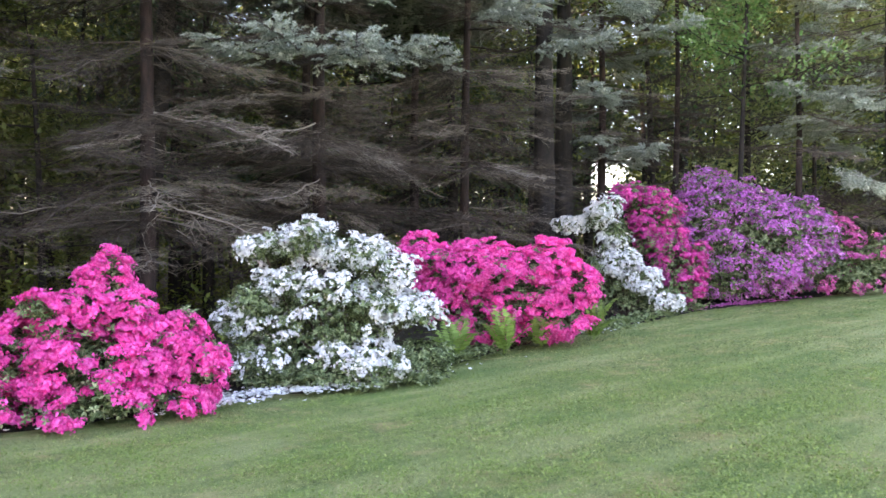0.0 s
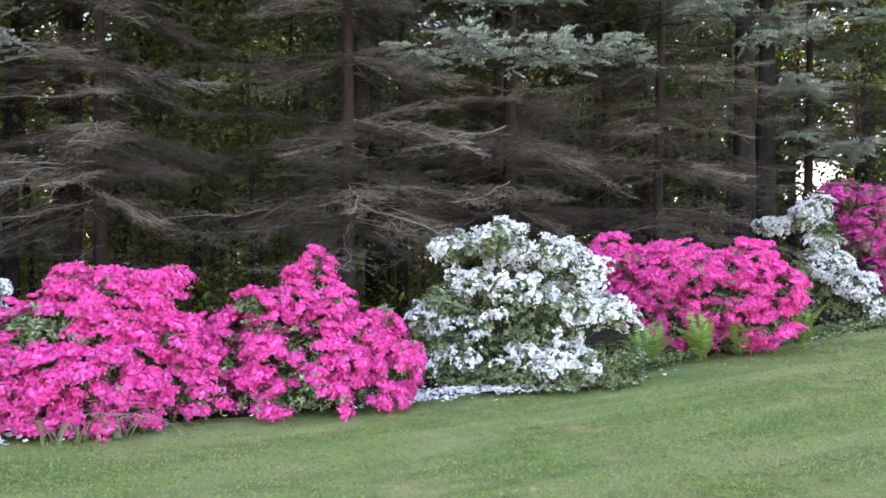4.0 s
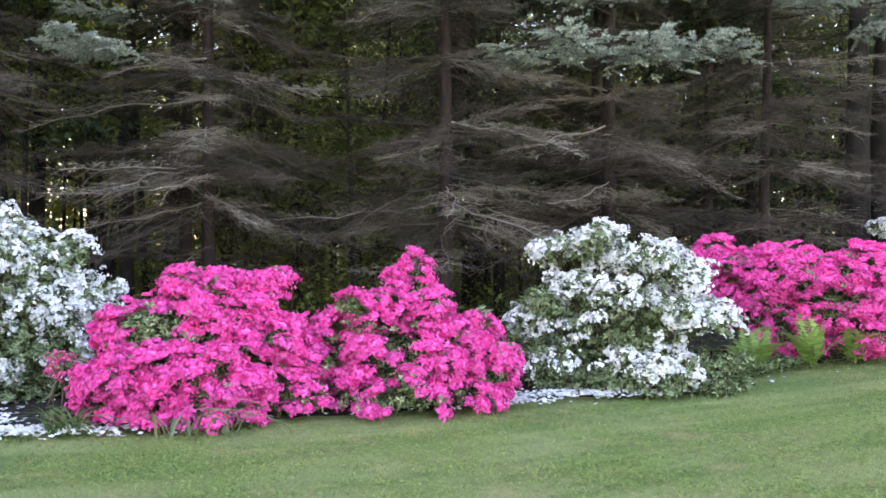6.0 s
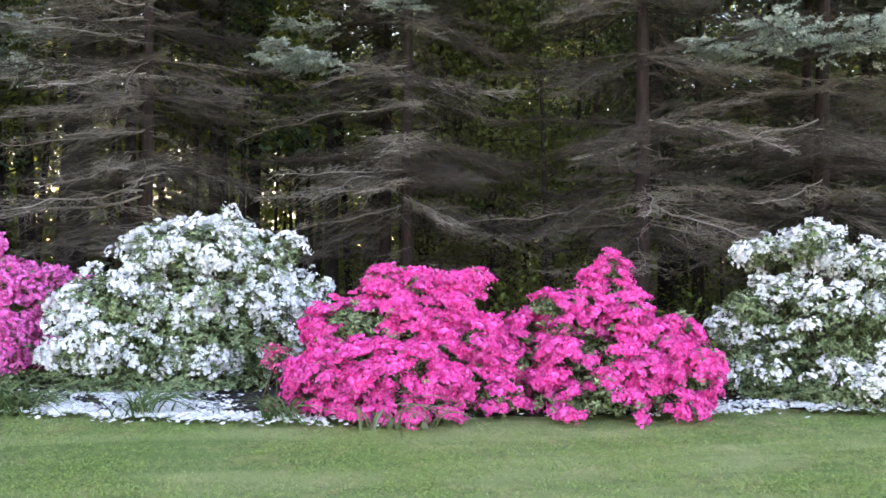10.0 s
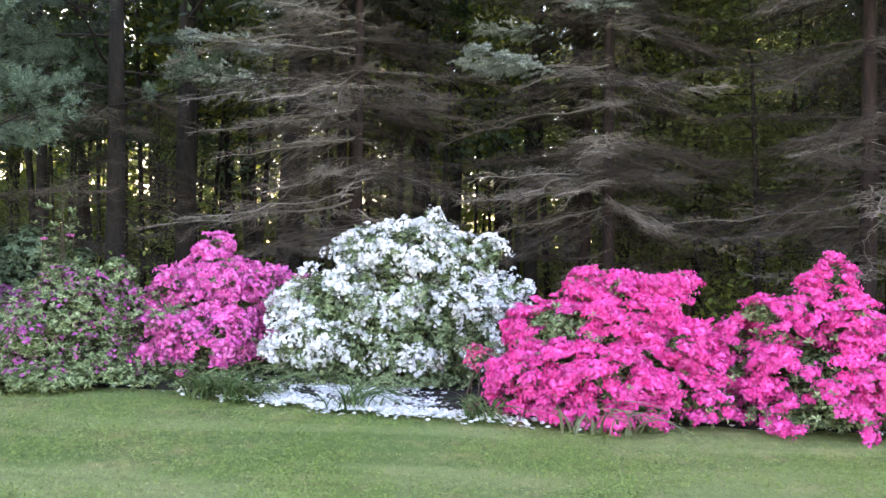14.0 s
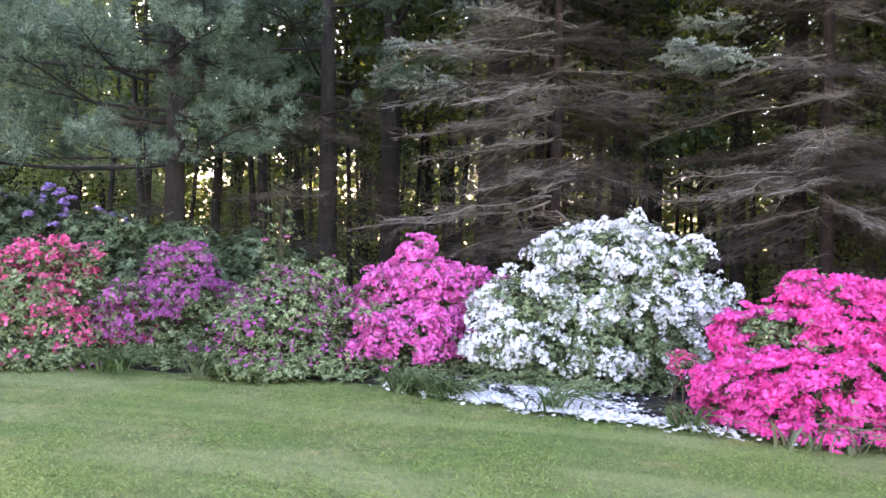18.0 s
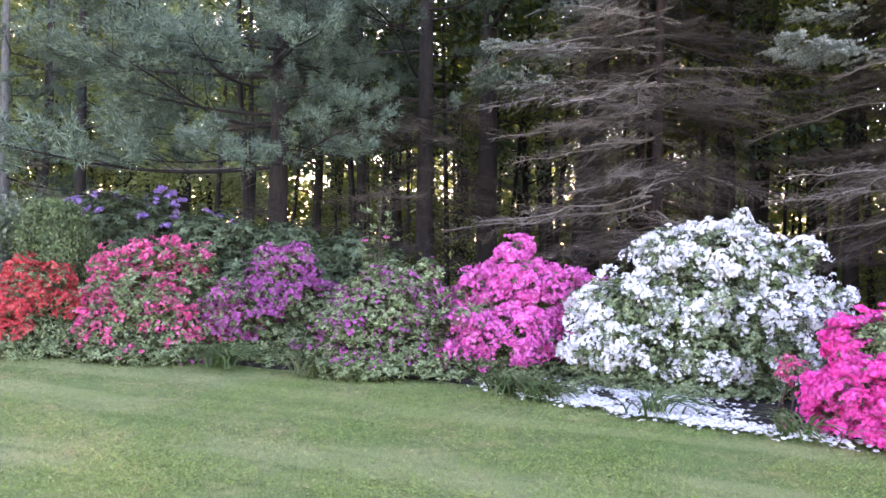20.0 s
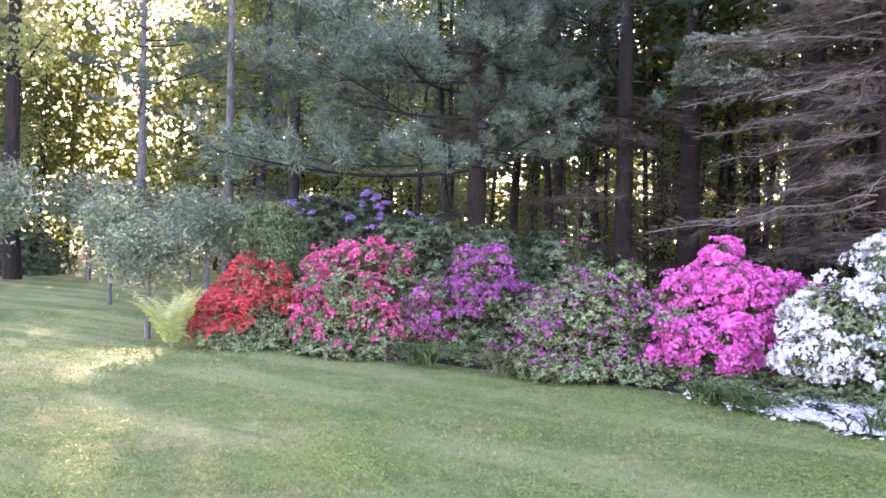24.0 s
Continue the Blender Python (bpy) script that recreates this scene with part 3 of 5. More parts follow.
LOBES['rhodo_low'] = (-12.02, 3.06, 75.7, [
    (-0.98, 0.14, 1.52, 0.72, 0.57, 0.51, 0),
    (-0.02, 0.14, 1.46, 0.79, 0.63, 0.43, 0),
    (0.79, 0.07, 1.35, 0.58, 0.46, 0.39, 0),
    (1.36, -0.04, 1.2, 0.49, 0.39, 0.37, 0),
    (0.07, 0.01, 1.02, 1.48, 0.8, 0.49, 0),
])
LOBES['rhodo'] = (-13.91, 1.57, 83.6, [
    (-0.4, 0.2, 1.69, 0.99, 0.79, 0.61, 0.1),
    (-0.78, 0.28, 2.01, 0.55, 0.44, 0.27, 1),
    (0.52, 0.13, 1.48, 1.11, 0.89, 0.54, 0.06),
    (1.35, 0.04, 1.41, 0.79, 0.63, 0.42, 0.0),
    (0.05, 0.29, 2.05, 0.38, 0.3, 0.26, 1),
    (1.17, -0.09, 0.86, 0.82, 0.66, 0.46, 0.0),
    (1.99, -0.12, 1.15, 0.55, 0.44, 0.46, 0),
])



def spray_mesh(name, material, seed, count, radius=0.15, size=0.02, bloom=FLOWER, body=True):
    """The end of one flowering branch: trusses of blossoms on stalks that meet at its heart, over a core of inner petals."""
    r = np.random.default_rng(seed)
    heads = ball(r, max(4, count // 4))
    heads[:, 2] = np.where(heads[:, 2] < -0.2, -heads[:, 2], heads[:, 2])
    u = heads[r.integers(0, len(heads), count)] + r.normal(0, 0.36, (count, 3))
    u /= np.linalg.norm(u, axis=1, keepdims=True)
    a = np.arctan2(u[:, 1], u[:, 0])
    wob = 1 + 0.22 * np.sin(a * 2 + seed) + 0.14 * np.sin(a * 5 + 2 * seed)
    p = u * np.stack([radius * wob, radius * wob, 0 * a + radius * 0.5], 1) * r.uniform(0.82, 1.12, count)[:, None]
    n = u * (0.9, 0.9, 1.0) + np.array([0, 0, 0.15]) + r.normal(0, 0.5, (count, 3))
    v, f = scatter(*bloom, p, n, r.uniform(0.75, 1.25, count) * size, r=r)
    k, heart = len(v), np.array([(0, 0, -0.3 * radius), (0.003, 0.002, -0.3 * radius)])
    stalks = np.array([(k, k + 1, i * len(bloom[0])) for i in range(count)])
    V, F = [v, heart], [f, stalks]
    if body:
        ring_v = []
        for z, w in ((-0.45, 0.4), (0.0, 0.66), (0.45, 0.55), (0.8, 0.25)):
            t = np.arange(9) * 6.283 / 9
            ww = radius * w * (1 + 0.22 * np.sin(t * 2 + seed) + 0.14 * np.sin(t * 5 + 2 * seed))
            ring_v.append(np.stack([np.cos(t) * ww, np.sin(t) * ww, 0 * t + radius * 0.42 * z], 1))
        o = k + 2
        V += ring_v
        tri = []
        for i in range(3):
            for j in range(9):
                q0, q1, q2, q3 = o + 9 * i + j, o + 9 * i + (j + 1) % 9, o + 9 * i + 9 + (j + 1) % 9, o + 9 * i + 9 + j
                tri += [(q0, q1, q2), (q0, q2, q3)]
        tri += [(k, o + (j + 1) % 9, o + j) for j in range(9)]
        F.append(np.array(tri))
    parts = [(np.concatenate(V), np.concatenate(F))]
    return mesh(name, parts, material), parts, material


SPRAYS = {}


def sprays(kind, material, count, size=0.02, radius=0.12, bloom=FLORET, body=True):
    SPRAYS[kind] = [spray_mesh("blossom_spray", material, 11 * q + len(SPRAYS) * 101, max(3, int(count * (0.75 + 0.1 * q))), radius, size, bloom, body) for q in range(6)]


sprays("pink", M["petal_pink"], 76, 0.0165, 0.105)
sprays("white", M["petal_white"], 22, 0.0225, 0.10, FLOWER, False)
sprays("magenta", M["petal_magenta"], 40, 0.022, 0.105, FLOWER, False)
sprays("purple", M["petal_purple"], 32, 0.021, 0.12, FLORET, False)
sprays("lilac", M["petal_lilac"], 30, 0.024, 0.14, FLORET, False)
sprays("sparse", M["petal_purple"], 9, 0.024, 0.12, FLOWER, False)
sprays("rose", M["petal_rose"], 40, 0.022, 0.13)
sprays("rosepink", M["petal_coral"], 18, 0.023, 0.11, FLOWER, False)
sprays("red", M["petal_red"], 36, 0.021, 0.12, FLORET, False)
sprays("violet", M["petal_violet"], 34, 0.026, 0.085, FLORET, True)


def rosette(count=6, width=0.38, up=0.35):
    lv, lf = leaf_template(width)
    vs, fs = [], []
    for q in range(count):
        a = q * 6.283 / count + 0.3 * (q % 2)
        c, s = math.cos(a), math.sin(a)
        lift = up * (0.6 + 0.8 * (q % 3) / 2)
        v = np.stack([lv[:, 0] * c - lv[:, 1] * s, lv[:, 0] * s + lv[:, 1] * c, lv[:, 2] + lv[:, 0] * lift], 1)
        vs.append(v)
        fs.append(lf + 4 * q)
    return np.concatenate(vs), np.concatenate(fs)


ROSETTE = rosette()
BIG_ROSETTE = rosette(7, 0.3, -0.1)


def surface(lobes, r, per_area, shell=(0.9, 1.0), floor=0.06):
    """Places on the joint surface of a shrub's lobes, their normals and blossom densities."""
    P, N, Dn = [], [], []
    L = np.array(lobes)
    for l in L:
        c, rad, dens = l[:3], l[3:6], l[6]
        a, b, d = rad
        area = 4 * math.pi * (((a * b) ** 1.6 + (a * d) ** 1.6 + (b * d) ** 1.6) / 3) ** (1 / 1.6)
        k = max(4, int(area * per_area))
        u = ball(r, k)
        lump = 0.97 + 0.20 * np.sin(u[:, 0] * 7 + c[0] * 5) * np.sin(u[:, 1] * 6 + c[2] * 7) * np.sin(u[:, 2] * 8 + 1) + r.normal(0, 0.02, k)
        p = c + u * rad * (r.uniform(*shell, k) * lump)[:, None]
        ok = p[:, 2] > floor
        for o in L:
            if o is not l:
                ok &= (((p - o[:3]) / o[3:6]) ** 2).sum(1) > (shell[0] * 0.92) ** 2
        n = u / rad
        P.append(p[ok])
        N.append((n / np.linalg.norm(n, axis=1, keepdims=True))[ok])
        Dn.append(np.full(ok.sum(), dens))
    return np.concatenate(P), np.concatenate(N), np.concatenate(Dn)


def shrub(key, name, label, kind, seed, spread=0.108, leaf="leaf_azalea", leaf_size=0.057, leaf_per=165, ros=None, shelf_gap=0.42, outer=14, skirt=False, flatness=0.66, bumps=16, gaps=(0.06, 0.65), group="flowering shrubs of the bed", scale=(0.6, 1.15), inner=(0.45, 0.84), stems=9, hollow=0.05, sprigs=14):
    x, y, turn, lobes = LOBES[key]
    r = np.random.default_rng(seed)
    thing = new(name)
    thing.matrix_basis = pose(x, y, float(height(x)), 0, 0, turn)
    tagged(thing, label, "shrub", group)
    lobes = [(a, b, c, u - 0.035, v - 0.035, w - 0.035, d) for a, b, c, u, v, w, d in lobes]
    for q in range(bumps):
        a, b, c, u, v, w, d = lobes[int(r.integers(len(lobes)))]
        way = ball(r, 1)[0]
        way[2] = abs(way[2]) * 0.9 + 0.1
        at, size = np.array([a, b, c]) + way * (u, v, w) * 0.95, float(r.uniform(0.07, 0.14))
        if not any((((at - np.array(o[:3])) / np.array(o[3:6])) ** 2).sum() < 0.8 for o in lobes):
            lobes = lobes + [(*[float(e) for e in at], size * 1.2, size * 1.2, size, d)]
    # stems
    crown = np.array(lobes)
    for q in range(stems):
        l = crown[q % len(crown)]
        a = np.array([r.normal(0, 0.10), r.normal(0, 0.10), -0.02])
        e = l[:3] + r.normal(0, 0.2, 3) * l[3:6]
        e[2] = max(e[2], 0.25)
        m = (a + e) / 2 + r.normal(0, 0.06, 3) + np.array([0, 0, -0.1])
        m[2] = max(m[2], 0.1)
        part("stem", mesh("stem", [tube([a, m, e], [0.022, 0.015, 0.006], 5)], M["stem"], True), thing)
    # leaves, with a skirt of low shoots
    low = [l for l in lobes if l[2] - l[5] < 0.35]
    lobes = lobes + [(a, b - 0.05, 0.12, u * 0.95, v, 0.2, 0.0) for a, b, c, u, v, w, d in low] if skirt else lobes
    p, n, dens = surface(lobes, r, leaf_per, inner, 0.03)
    n = n * 0.6 + np.array([0, 0, 0.7]) + r.normal(0, 0.35, n.shape)
    tv, tf = ros or ROSETTE
    part("foliage", mesh("foliage", [scatter(tv, tf, p, n, r.uniform(0.7, 1.25, len(p)) * leaf_size, r=r)], M[leaf]), thing, kind="stuff")
    p, n, dens = surface(lobes, r, outer, (0.93, 1.12), 0.1)
    n = n * 0.6 + np.array([0, 0, 0.9]) + r.normal(0, 0.3, n.shape)
    part("shoot_leaves", mesh("shoot_leaves", [scatter(tv, tf, p, n, r.uniform(0.6, 1.1, len(p)) * leaf_size, r=r)], M[leaf]), thing, kind="stuff")
    # blossoms, in shelves with dark gaps between
    p, n, dens = surface(lobes, r, 260, (0.86, 0.98), 0.10)
    flat = np.array([1, 1, 1.7])
    shelf = []
    for q in r.permutation(len(p)):
        if not shelf or (np.linalg.norm((p[shelf] - p[q]) * flat, axis=1) > shelf_gap).all():
            shelf.append(q)
    far = np.linalg.norm((p[:, None] - p[shelf][None]) * flat, axis=2)
    order = np.argsort(far, axis=1)
    near = order[:, 0]
    margin = far[np.arange(len(p)), order[:, 1]] - far[np.arange(len(p)), near] if len(shelf) > 1 else np.ones(len(p))
    push, luck = np.clip(r.normal(-0.01, hollow, len(shelf)), -0.12, 0.05), r.random(len(shelf))
    luck[p[shelf][:, 2] > 0.75 * p[:, 2].max()] *= 0.6  # the tops are always in bloom
    chosen = []
    for q in r.permutation(len(p)):
        if margin[q] < gaps[0] and r.random() < gaps[1]:
            continue
        gap = spread * r.uniform(0.8, 1.2)
        if chosen and (np.linalg.norm((p[chosen] - p[q]) * (1, 1, 1.5), axis=1) < gap).any():
            continue
        chosen.append(q)
    chosen = [q for q in chosen if luck[near[q]] < 0.93 * dens[q] ** 0.25 and r.random() < dens[q] ** 0.75]
    chosen.sort(key=lambda q: p[q][1])
    rest = []
    upper = [q for q in chosen if n[q][2] > 0.15]
    reach = {q: float(r.uniform(0.03, 0.10)) for q in r.permutation(upper)[:sprigs]} if upper else {}
    for rank, q in enumerate(chosen):
        s, arrays, petals = SPRAYS[kind][int(r.integers(6))]
        up = n[q] * (1.1 - flatness) + np.array([0, 0, flatness]) + r.normal(0, 0.16 + 0.4 * (0.75 - flatness), 3)
        R3 = Matrix(frames_of(up[None], np.array([r.uniform(0, 6.28)]))[0].tolist()).to_4x4()
        out = reach.get(q, 0.0)
        at = p[q] + n[q] * (push[near[q]] + 0.5 * out) + np.array([0, 0, 0.8 * out])
        m = Matrix.Translation(at.tolist()) @ R3 @ Matrix.Scale(float(r.uniform(*scale)) * (0.6 if out else 1.0), 4)
        if rank < 295:
            part("blossom_spray", s, thing).matrix_basis = m
        else:
            a = np.array(m)
            rest += [(v @ a[:3, :3].T + a[:3, 3], f) for v, f in arrays]
    if rest:
        part("blossoms", mesh("blossoms", rest, petals), thing, kind="stuff")
    return thing


shrub("pink_r", "azalea", "hot pink azalea in full bloom, peaked top", "pink", 1, spread=0.088, flatness=0.68, bumps=20, gaps=(0.07, 0.93), shelf_gap=0.32, outer=12, inner=(0.4, 0.78), hollow=0.045, sprigs=6)
shrub("pink_l", "azalea", "broad hot pink azalea in full bloom, joined to its neighbour", "pink", 2, spread=0.088, flatness=0.68, bumps=20, gaps=(0.07, 0.93), shelf_gap=0.32, outer=12, inner=(0.4, 0.78), hollow=0.045, sprigs=6)
shrub("white_r", "azalea", "white azalea, blossoms above, bare green leaves below", "white", 3, skirt=True, inner=(0.5, 0.92), outer=60, spread=0.078, shelf_gap=0.27, flatness=0.5, gaps=(0.075, 0.85), hollow=0.05, sprigs=26)
shrub("pink_mid", "azalea", "hot pink azalea with ferns growing before it", "pink", 4, flatness=0.66, spread=0.092, bumps=24, gaps=(0.085, 0.93), shelf_gap=0.34, outer=12, inner=(0.4, 0.78), hollow=0.06)
shrub("white_far", "azalea", "narrow white azalea trailing forward to the lawn", "white", 5, outer=26, spread=0.085, flatness=0.5, bumps=22, sprigs=24)
shrub("rose_far", "azalea", "tall rose-pink azalea beside the purple one", "rose", 6, flatness=0.6, outer=40, gaps=(0.09, 0.85), inner=(0.6, 0.96), sprigs=30)
shrub("purple_far", "azalea", "very large purple azalea with petals fallen beneath", "lilac", 7, 0.135, outer=34, inner=(0.6, 0.98), bumps=34, sprigs=50)
shrub("magenta_far", "azalea", "magenta azalea at the far end of the bed", "magenta", 8, 0.18)
shrub("white_l", "azalea", "large white azalea above a carpet of fallen petals", "white", 9, skirt=True, inner=(0.5, 0.92), outer=60, spread=0.078, shelf_gap=0.27, flatness=0.5, gaps=(0.075, 0.85), hollow=0.05, sprigs=26)
shrub("sprig", "azalea", "low deep-pink azalea shoots beside the white one", "rosepink", 19, 0.09, bumps=0, scale=(0.45, 0.8), stems=3, sprigs=0)
shrub("magenta_l", "azalea", "bright orchid-pink azalea with an open leafy base", "magenta", 10, 0.08, skirt=True, flatness=0.65, outer=24, bumps=12, gaps=(0.08, 0.8), shelf_gap=0.34)
shrub("violet_sparse", "azalea", "green azalea with a few purple blossoms", "sparse", 11, 0.105, skirt=True, inner=(0.6, 0.92), outer=110, leaf_size=0.064, bumps=26)
shrub("purple_l", "azalea", "purple azalea with fading blossoms", "purple", 12, 0.10, skirt=True, outer=60, bumps=22, flatness=0.75, sprigs=24)
shrub("rose_l", "azalea", "pink azalea with scattered blossoms among grey-green leaves", "rosepink", 13, 0.085, skirt=True, inner=(0.7, 1.0), outer=60, leaf_size=0.062, bumps=24, sprigs=30)
shrub("red_l", "azalea", "scarlet azalea at the end of the bed", "red", 14, 0.09, skirt=True, sprigs=4, bumps=8, inner=(0.7, 0.98), outer=40)
shrub("rhodo_low", "rhododendron", "dark-leaved rhododendron out of flower under the pine", "violet", 16, 0.2, "leaf_rhodo", 0.10, 120, BIG_ROSETTE, hollow=0.02, sprigs=0)
shrub("rhodo", "rhododendron", "dark-leaved rhododendron with violet flower heads on top", "violet", 15, 0.2, "leaf_rhodo", 0.11, 110, BIG_ROSETTE, hollow=0.02, sprigs=0, scale=(0.8, 1.1))


def fallen(name, label, material, spots, size=0.024):
    """Fallen petals lying on the bed: (x, y, reach along, reach across, count) each."""
    r = np.random.default_rng(len(name) + len(spots))
    P = []
    for x, y, a, b, turn, k in spots:
        q = r.normal(0, 0.5, (k, 2)) * (a, b)
        c, s = math.cos(radians(turn)), math.sin(radians(turn))
        px, py = x + q[:, 0] * c - q[:, 1] * s, y + q[:, 0] * s + q[:, 1] * c
        P.append(np.stack([px, py, height(px) + 0.065 + 0.01 * r.random(k)], 1))
    P = np.concatenate(P)
    drift = np.array([noise.noise(Vector((a * 3.1, b * 3.1, 1.0))) for a, b in P[:, :2]])
    P = P[drift > r.normal(-0.12, 0.22, len(P))]
    back = edge_side(P[:, 0], P[:, 1])
    P = P[back > r.exponential(0.09, len(P)) * -1 + 0.05]
    n = np.array([0, 0, 1.0]) + r.normal(0, 0.25, P.shape)
    ob = new(name, mesh(name, [scatter(*FLOWER, P, n, r.uniform(0.7, 1.1, len(P)) * size, r=r)], material))
    tagged(ob, label, "petals", kind="stuff")


fallen("fallen_petals", "white petals lying on the mulch under the white azaleas", M["petal_white"],
       [(-6.2, 4.9, 2.2, 0.8, -30, 6200), (-5.7, 5.0, 2.1, 0.45, 19, 3600), (-0.8, 8.9, 1.9, 0.45, 34, 4600), (2.2, 12.9, 0.9, 0.4, 40, 250)])
fallen("fallen_petals", "purple petals lying under the large purple azalea", M["petal_purple"], [(5.6, 16.2, 1.6, 0.4, 25, 900), (-9.2, 2.95, 0.6, 0.25, -50, 60), (-10.6, 1.7, 0.5, 0.3, -50, 120)])


# ---- ferns and strap-leaved clumps ----
def frond_mesh(material, seed, length=0.8, arch=0.45, pinna=0.17):
    r = np.random.default_rng(seed)
    s = np.linspace(0, 1, 30)
    spine = np.stack([length * (0.12 * s + arch * s ** 2.6), 0 * s, length * (1.0 * s - 0.18 * s ** 3)], 1)
    lv, lf = leaf_template(pinna, 0.03)
    parts = [tube(spine[::3], np.linspace(0.005, 0.0015, len(spine[::3])), 4)]
    tang = np.gradient(spine, axis=0)
    for side in (-1, 1):
        k = np.arange(3, 30)
        w = np.sin(np.clip(s[k], 0, 1) ** 0.75 * np.pi) * 0.19 * length + 0.015
        d = np.stack([tang[k, 0] * 8, np.full(len(k), side * 1.0), tang[k, 2] * 8 + r.normal(0, 0.1, len(k))], 1)
        d /= np.linalg.norm(d, axis=1, keepdims=True)
        z = np.cross(d, np.cross(tang[k], d))
        z = np.cross(d, np.stack([tang[k, 0], 0 * k, tang[k, 2]], 1) * -side)
        z /= np.linalg.norm(z, axis=1, keepdims=True)
        yv = np.cross(z, d)
        R = np.stack([d, yv, z], 2)
        v = np.einsum("kij,vj->kvi", R, lv) * w[:, None, None] + spine[k][:, None]
        parts.append((v.reshape(-1, 3), (lf[None] + (np.arange(len(k)) * 4)[:, None, None]).reshape(-1, 3)))
    return mesh("frond", parts, material)


def fern(x, y, label, material, meshes, seed, count=8, size=1.0, open_=30):
    r = np.random.default_rng(seed)
    thing = tagged(new("fern"), label, "fern", "ferns in the bed")
    thing.matrix_basis = pose(x, y, float(height(x)) + 0.03)
    for q in range(count):
        ob = part("frond", meshes[q % len(meshes)], thing)
        ob.matrix_basis = pose(0, 0, 0, 0, float(r.uniform(-12, open_)), q * 360 / count + float(r.uniform(-18, 18))) @ Matrix.Scale(size * float(r.uniform(0.8, 1.1)), 4)
    return thing


GREEN_FRONDS = [frond_mesh(M["fern"], q, 0.75, 0.3 + 0.14 * q, 0.27) for q in range(3)]
SUNLIT_FRONDS = [frond_mesh(M["fern_sunlit"], 9 + q, 0.95, 0.2 + 0.1 * q, 0.26) for q in range(3)]
for q, (x, y, s) in enumerate([(0.13, 10.5, 1.02), (0.8, 11.06, 1.0), (1.33, 11.42, 1.02), (2.14, 12.05, 1.0)]):
    fern(x, y, "bright green fern in front of the pink azalea", "fern", GREEN_FRONDS, 30 + q, 6, s, 30)
fern(-11.95, -1.2, "fern with evening sun painted into its pale yellow-green fronds", "fern_sunlit", SUNLIT_FRONDS, 41, 12, 1.1, 16)
fern(-12.6, -1.0, "fern beside the scarlet azalea, sunlight painted into its pale fronds", "fern_sunlit", SUNLIT_FRONDS, 42, 10, 1.0, 14)



def strap_clump(x, y, label, material, seed, count=60, length=0.5):
    r = np.random.default_rng(seed)
    thing = tagged(new("strap_plant"), label, "plant", "strap-leaved clumps at the lawn's edge")
    thing.matrix_basis = pose(x, y, float(height(x)) + 0.03)
    for g in range(6):
        parts = []
        for q in range(count // 10):
            a, ln, bend = r.uniform(0, 6.283), length * r.uniform(0.7, 1.25), r.uniform(0.7, 1.25)
            s = np.linspace(0, 1, 6)
            run, up = ln * (0.3 * s + bend * 0.75 * s ** 2), ln * (0.95 * s - 0.75 * bend * s ** 2.2)
            b = r.normal(0, 0.09, 2)
            c, n = np.array([math.cos(a), math.sin(a)]), np.array([-math.sin(a), math.cos(a)])
            w = 0.011 * (1 - s ** 2) + 0.0008
            mid = np.stack([b[0] + c[0] * run, b[1] + c[1] * run, up], 1)
            off = np.stack([n[0] * w, n[1] * w, 0.3 * w], 1)
            v = np.concatenate([mid - off, mid + off])
            f = np.array([(i, i + 1, i + 7, i + 6) for i in range(5)])
            parts.append((v, f))
        part("leaf_tuft", mesh("leaf_tuft", parts, material), thing)


strap_clump(-4.27, 5.76, "pale green strap leaves before the pink azaleas", M["blade_dry"], 51, 48, 0.62)
strap_clump(-4.0, 5.98, "pale green strap leaves before the pink azaleas", M["blade_dry"], 58, 30, 0.5)
strap_clump(-6.25, 4.9, "green strap leaves among fallen white petals", M["blade"], 52, 96, 0.58)
strap_clump(-5.15, 5.45, "green strap leaves between white and pink azaleas", M["blade"], 54, 72, 0.45)
strap_clump(-7.3, 4.36, "green strap leaves under the orchid-pink azalea", M["blade"], 53, 120, 0.55)
strap_clump(-7.7, 4.22, "green strap leaves under the orchid-pink azalea", M["blade"], 57, 108, 0.52)
strap_clump(-9.55, 2.68, "grey-green strap leaves at the lawn's edge", M["blade_dry"], 55, 72, 0.62)
strap_clump(-10.35, 1.88, "green strap leaves between the azaleas", M["blade"], 56, 120, 0.6)


def undergrowth():
    """Low dark shoots and leaves on the woodland floor."""
    r = np.random.default_rng(17)
    k = 90000
    b, d = np.radians(r.uniform(-40, 96, k)), 9 + 26 * r.random(k) ** 1.2
    x, y = -np.sin(b) * d, np.cos(b) * d
    back = edge_side(x, y)
    clump = np.array([noise.noise(Vector((p * 0.9, q * 0.9, 3))) for p, q in zip(x[::10], y[::10])]).repeat(10)[:k]
    x[: len(clump)] = x[: len(clump) // 10 * 10: 10].repeat(10)[:k] + r.normal(0, 0.16, k)
    y[: len(clump)] = y[: len(clump) // 10 * 10: 10].repeat(10)[:k] + r.normal(0, 0.16, k)
    back = edge_side(x, y)
    ok = (back > 2.2) & (clump > -0.15)
    x, y, clump = x[ok], y[ok], clump[ok]
    z = height(x) + 0.05 + r.random(len(x)) * np.clip(0.5 + 1.6 * clump, 0.1, 1.3)
    N = np.array([0, 0, 0.8]) + r.normal(0, 0.5, (len(x), 3))
    ob = new("undergrowth", mesh("undergrowth", [scatter(*leaf_template(0.5, 0.08), np.stack([x, y, z], 1), N, r.uniform(0.06, 0.14, len(x)), r=r)], M["leaf_wood"]))
    tagged(ob, "low green undergrowth on the woodland floor", "undergrowth", kind="stuff")


undergrowth()


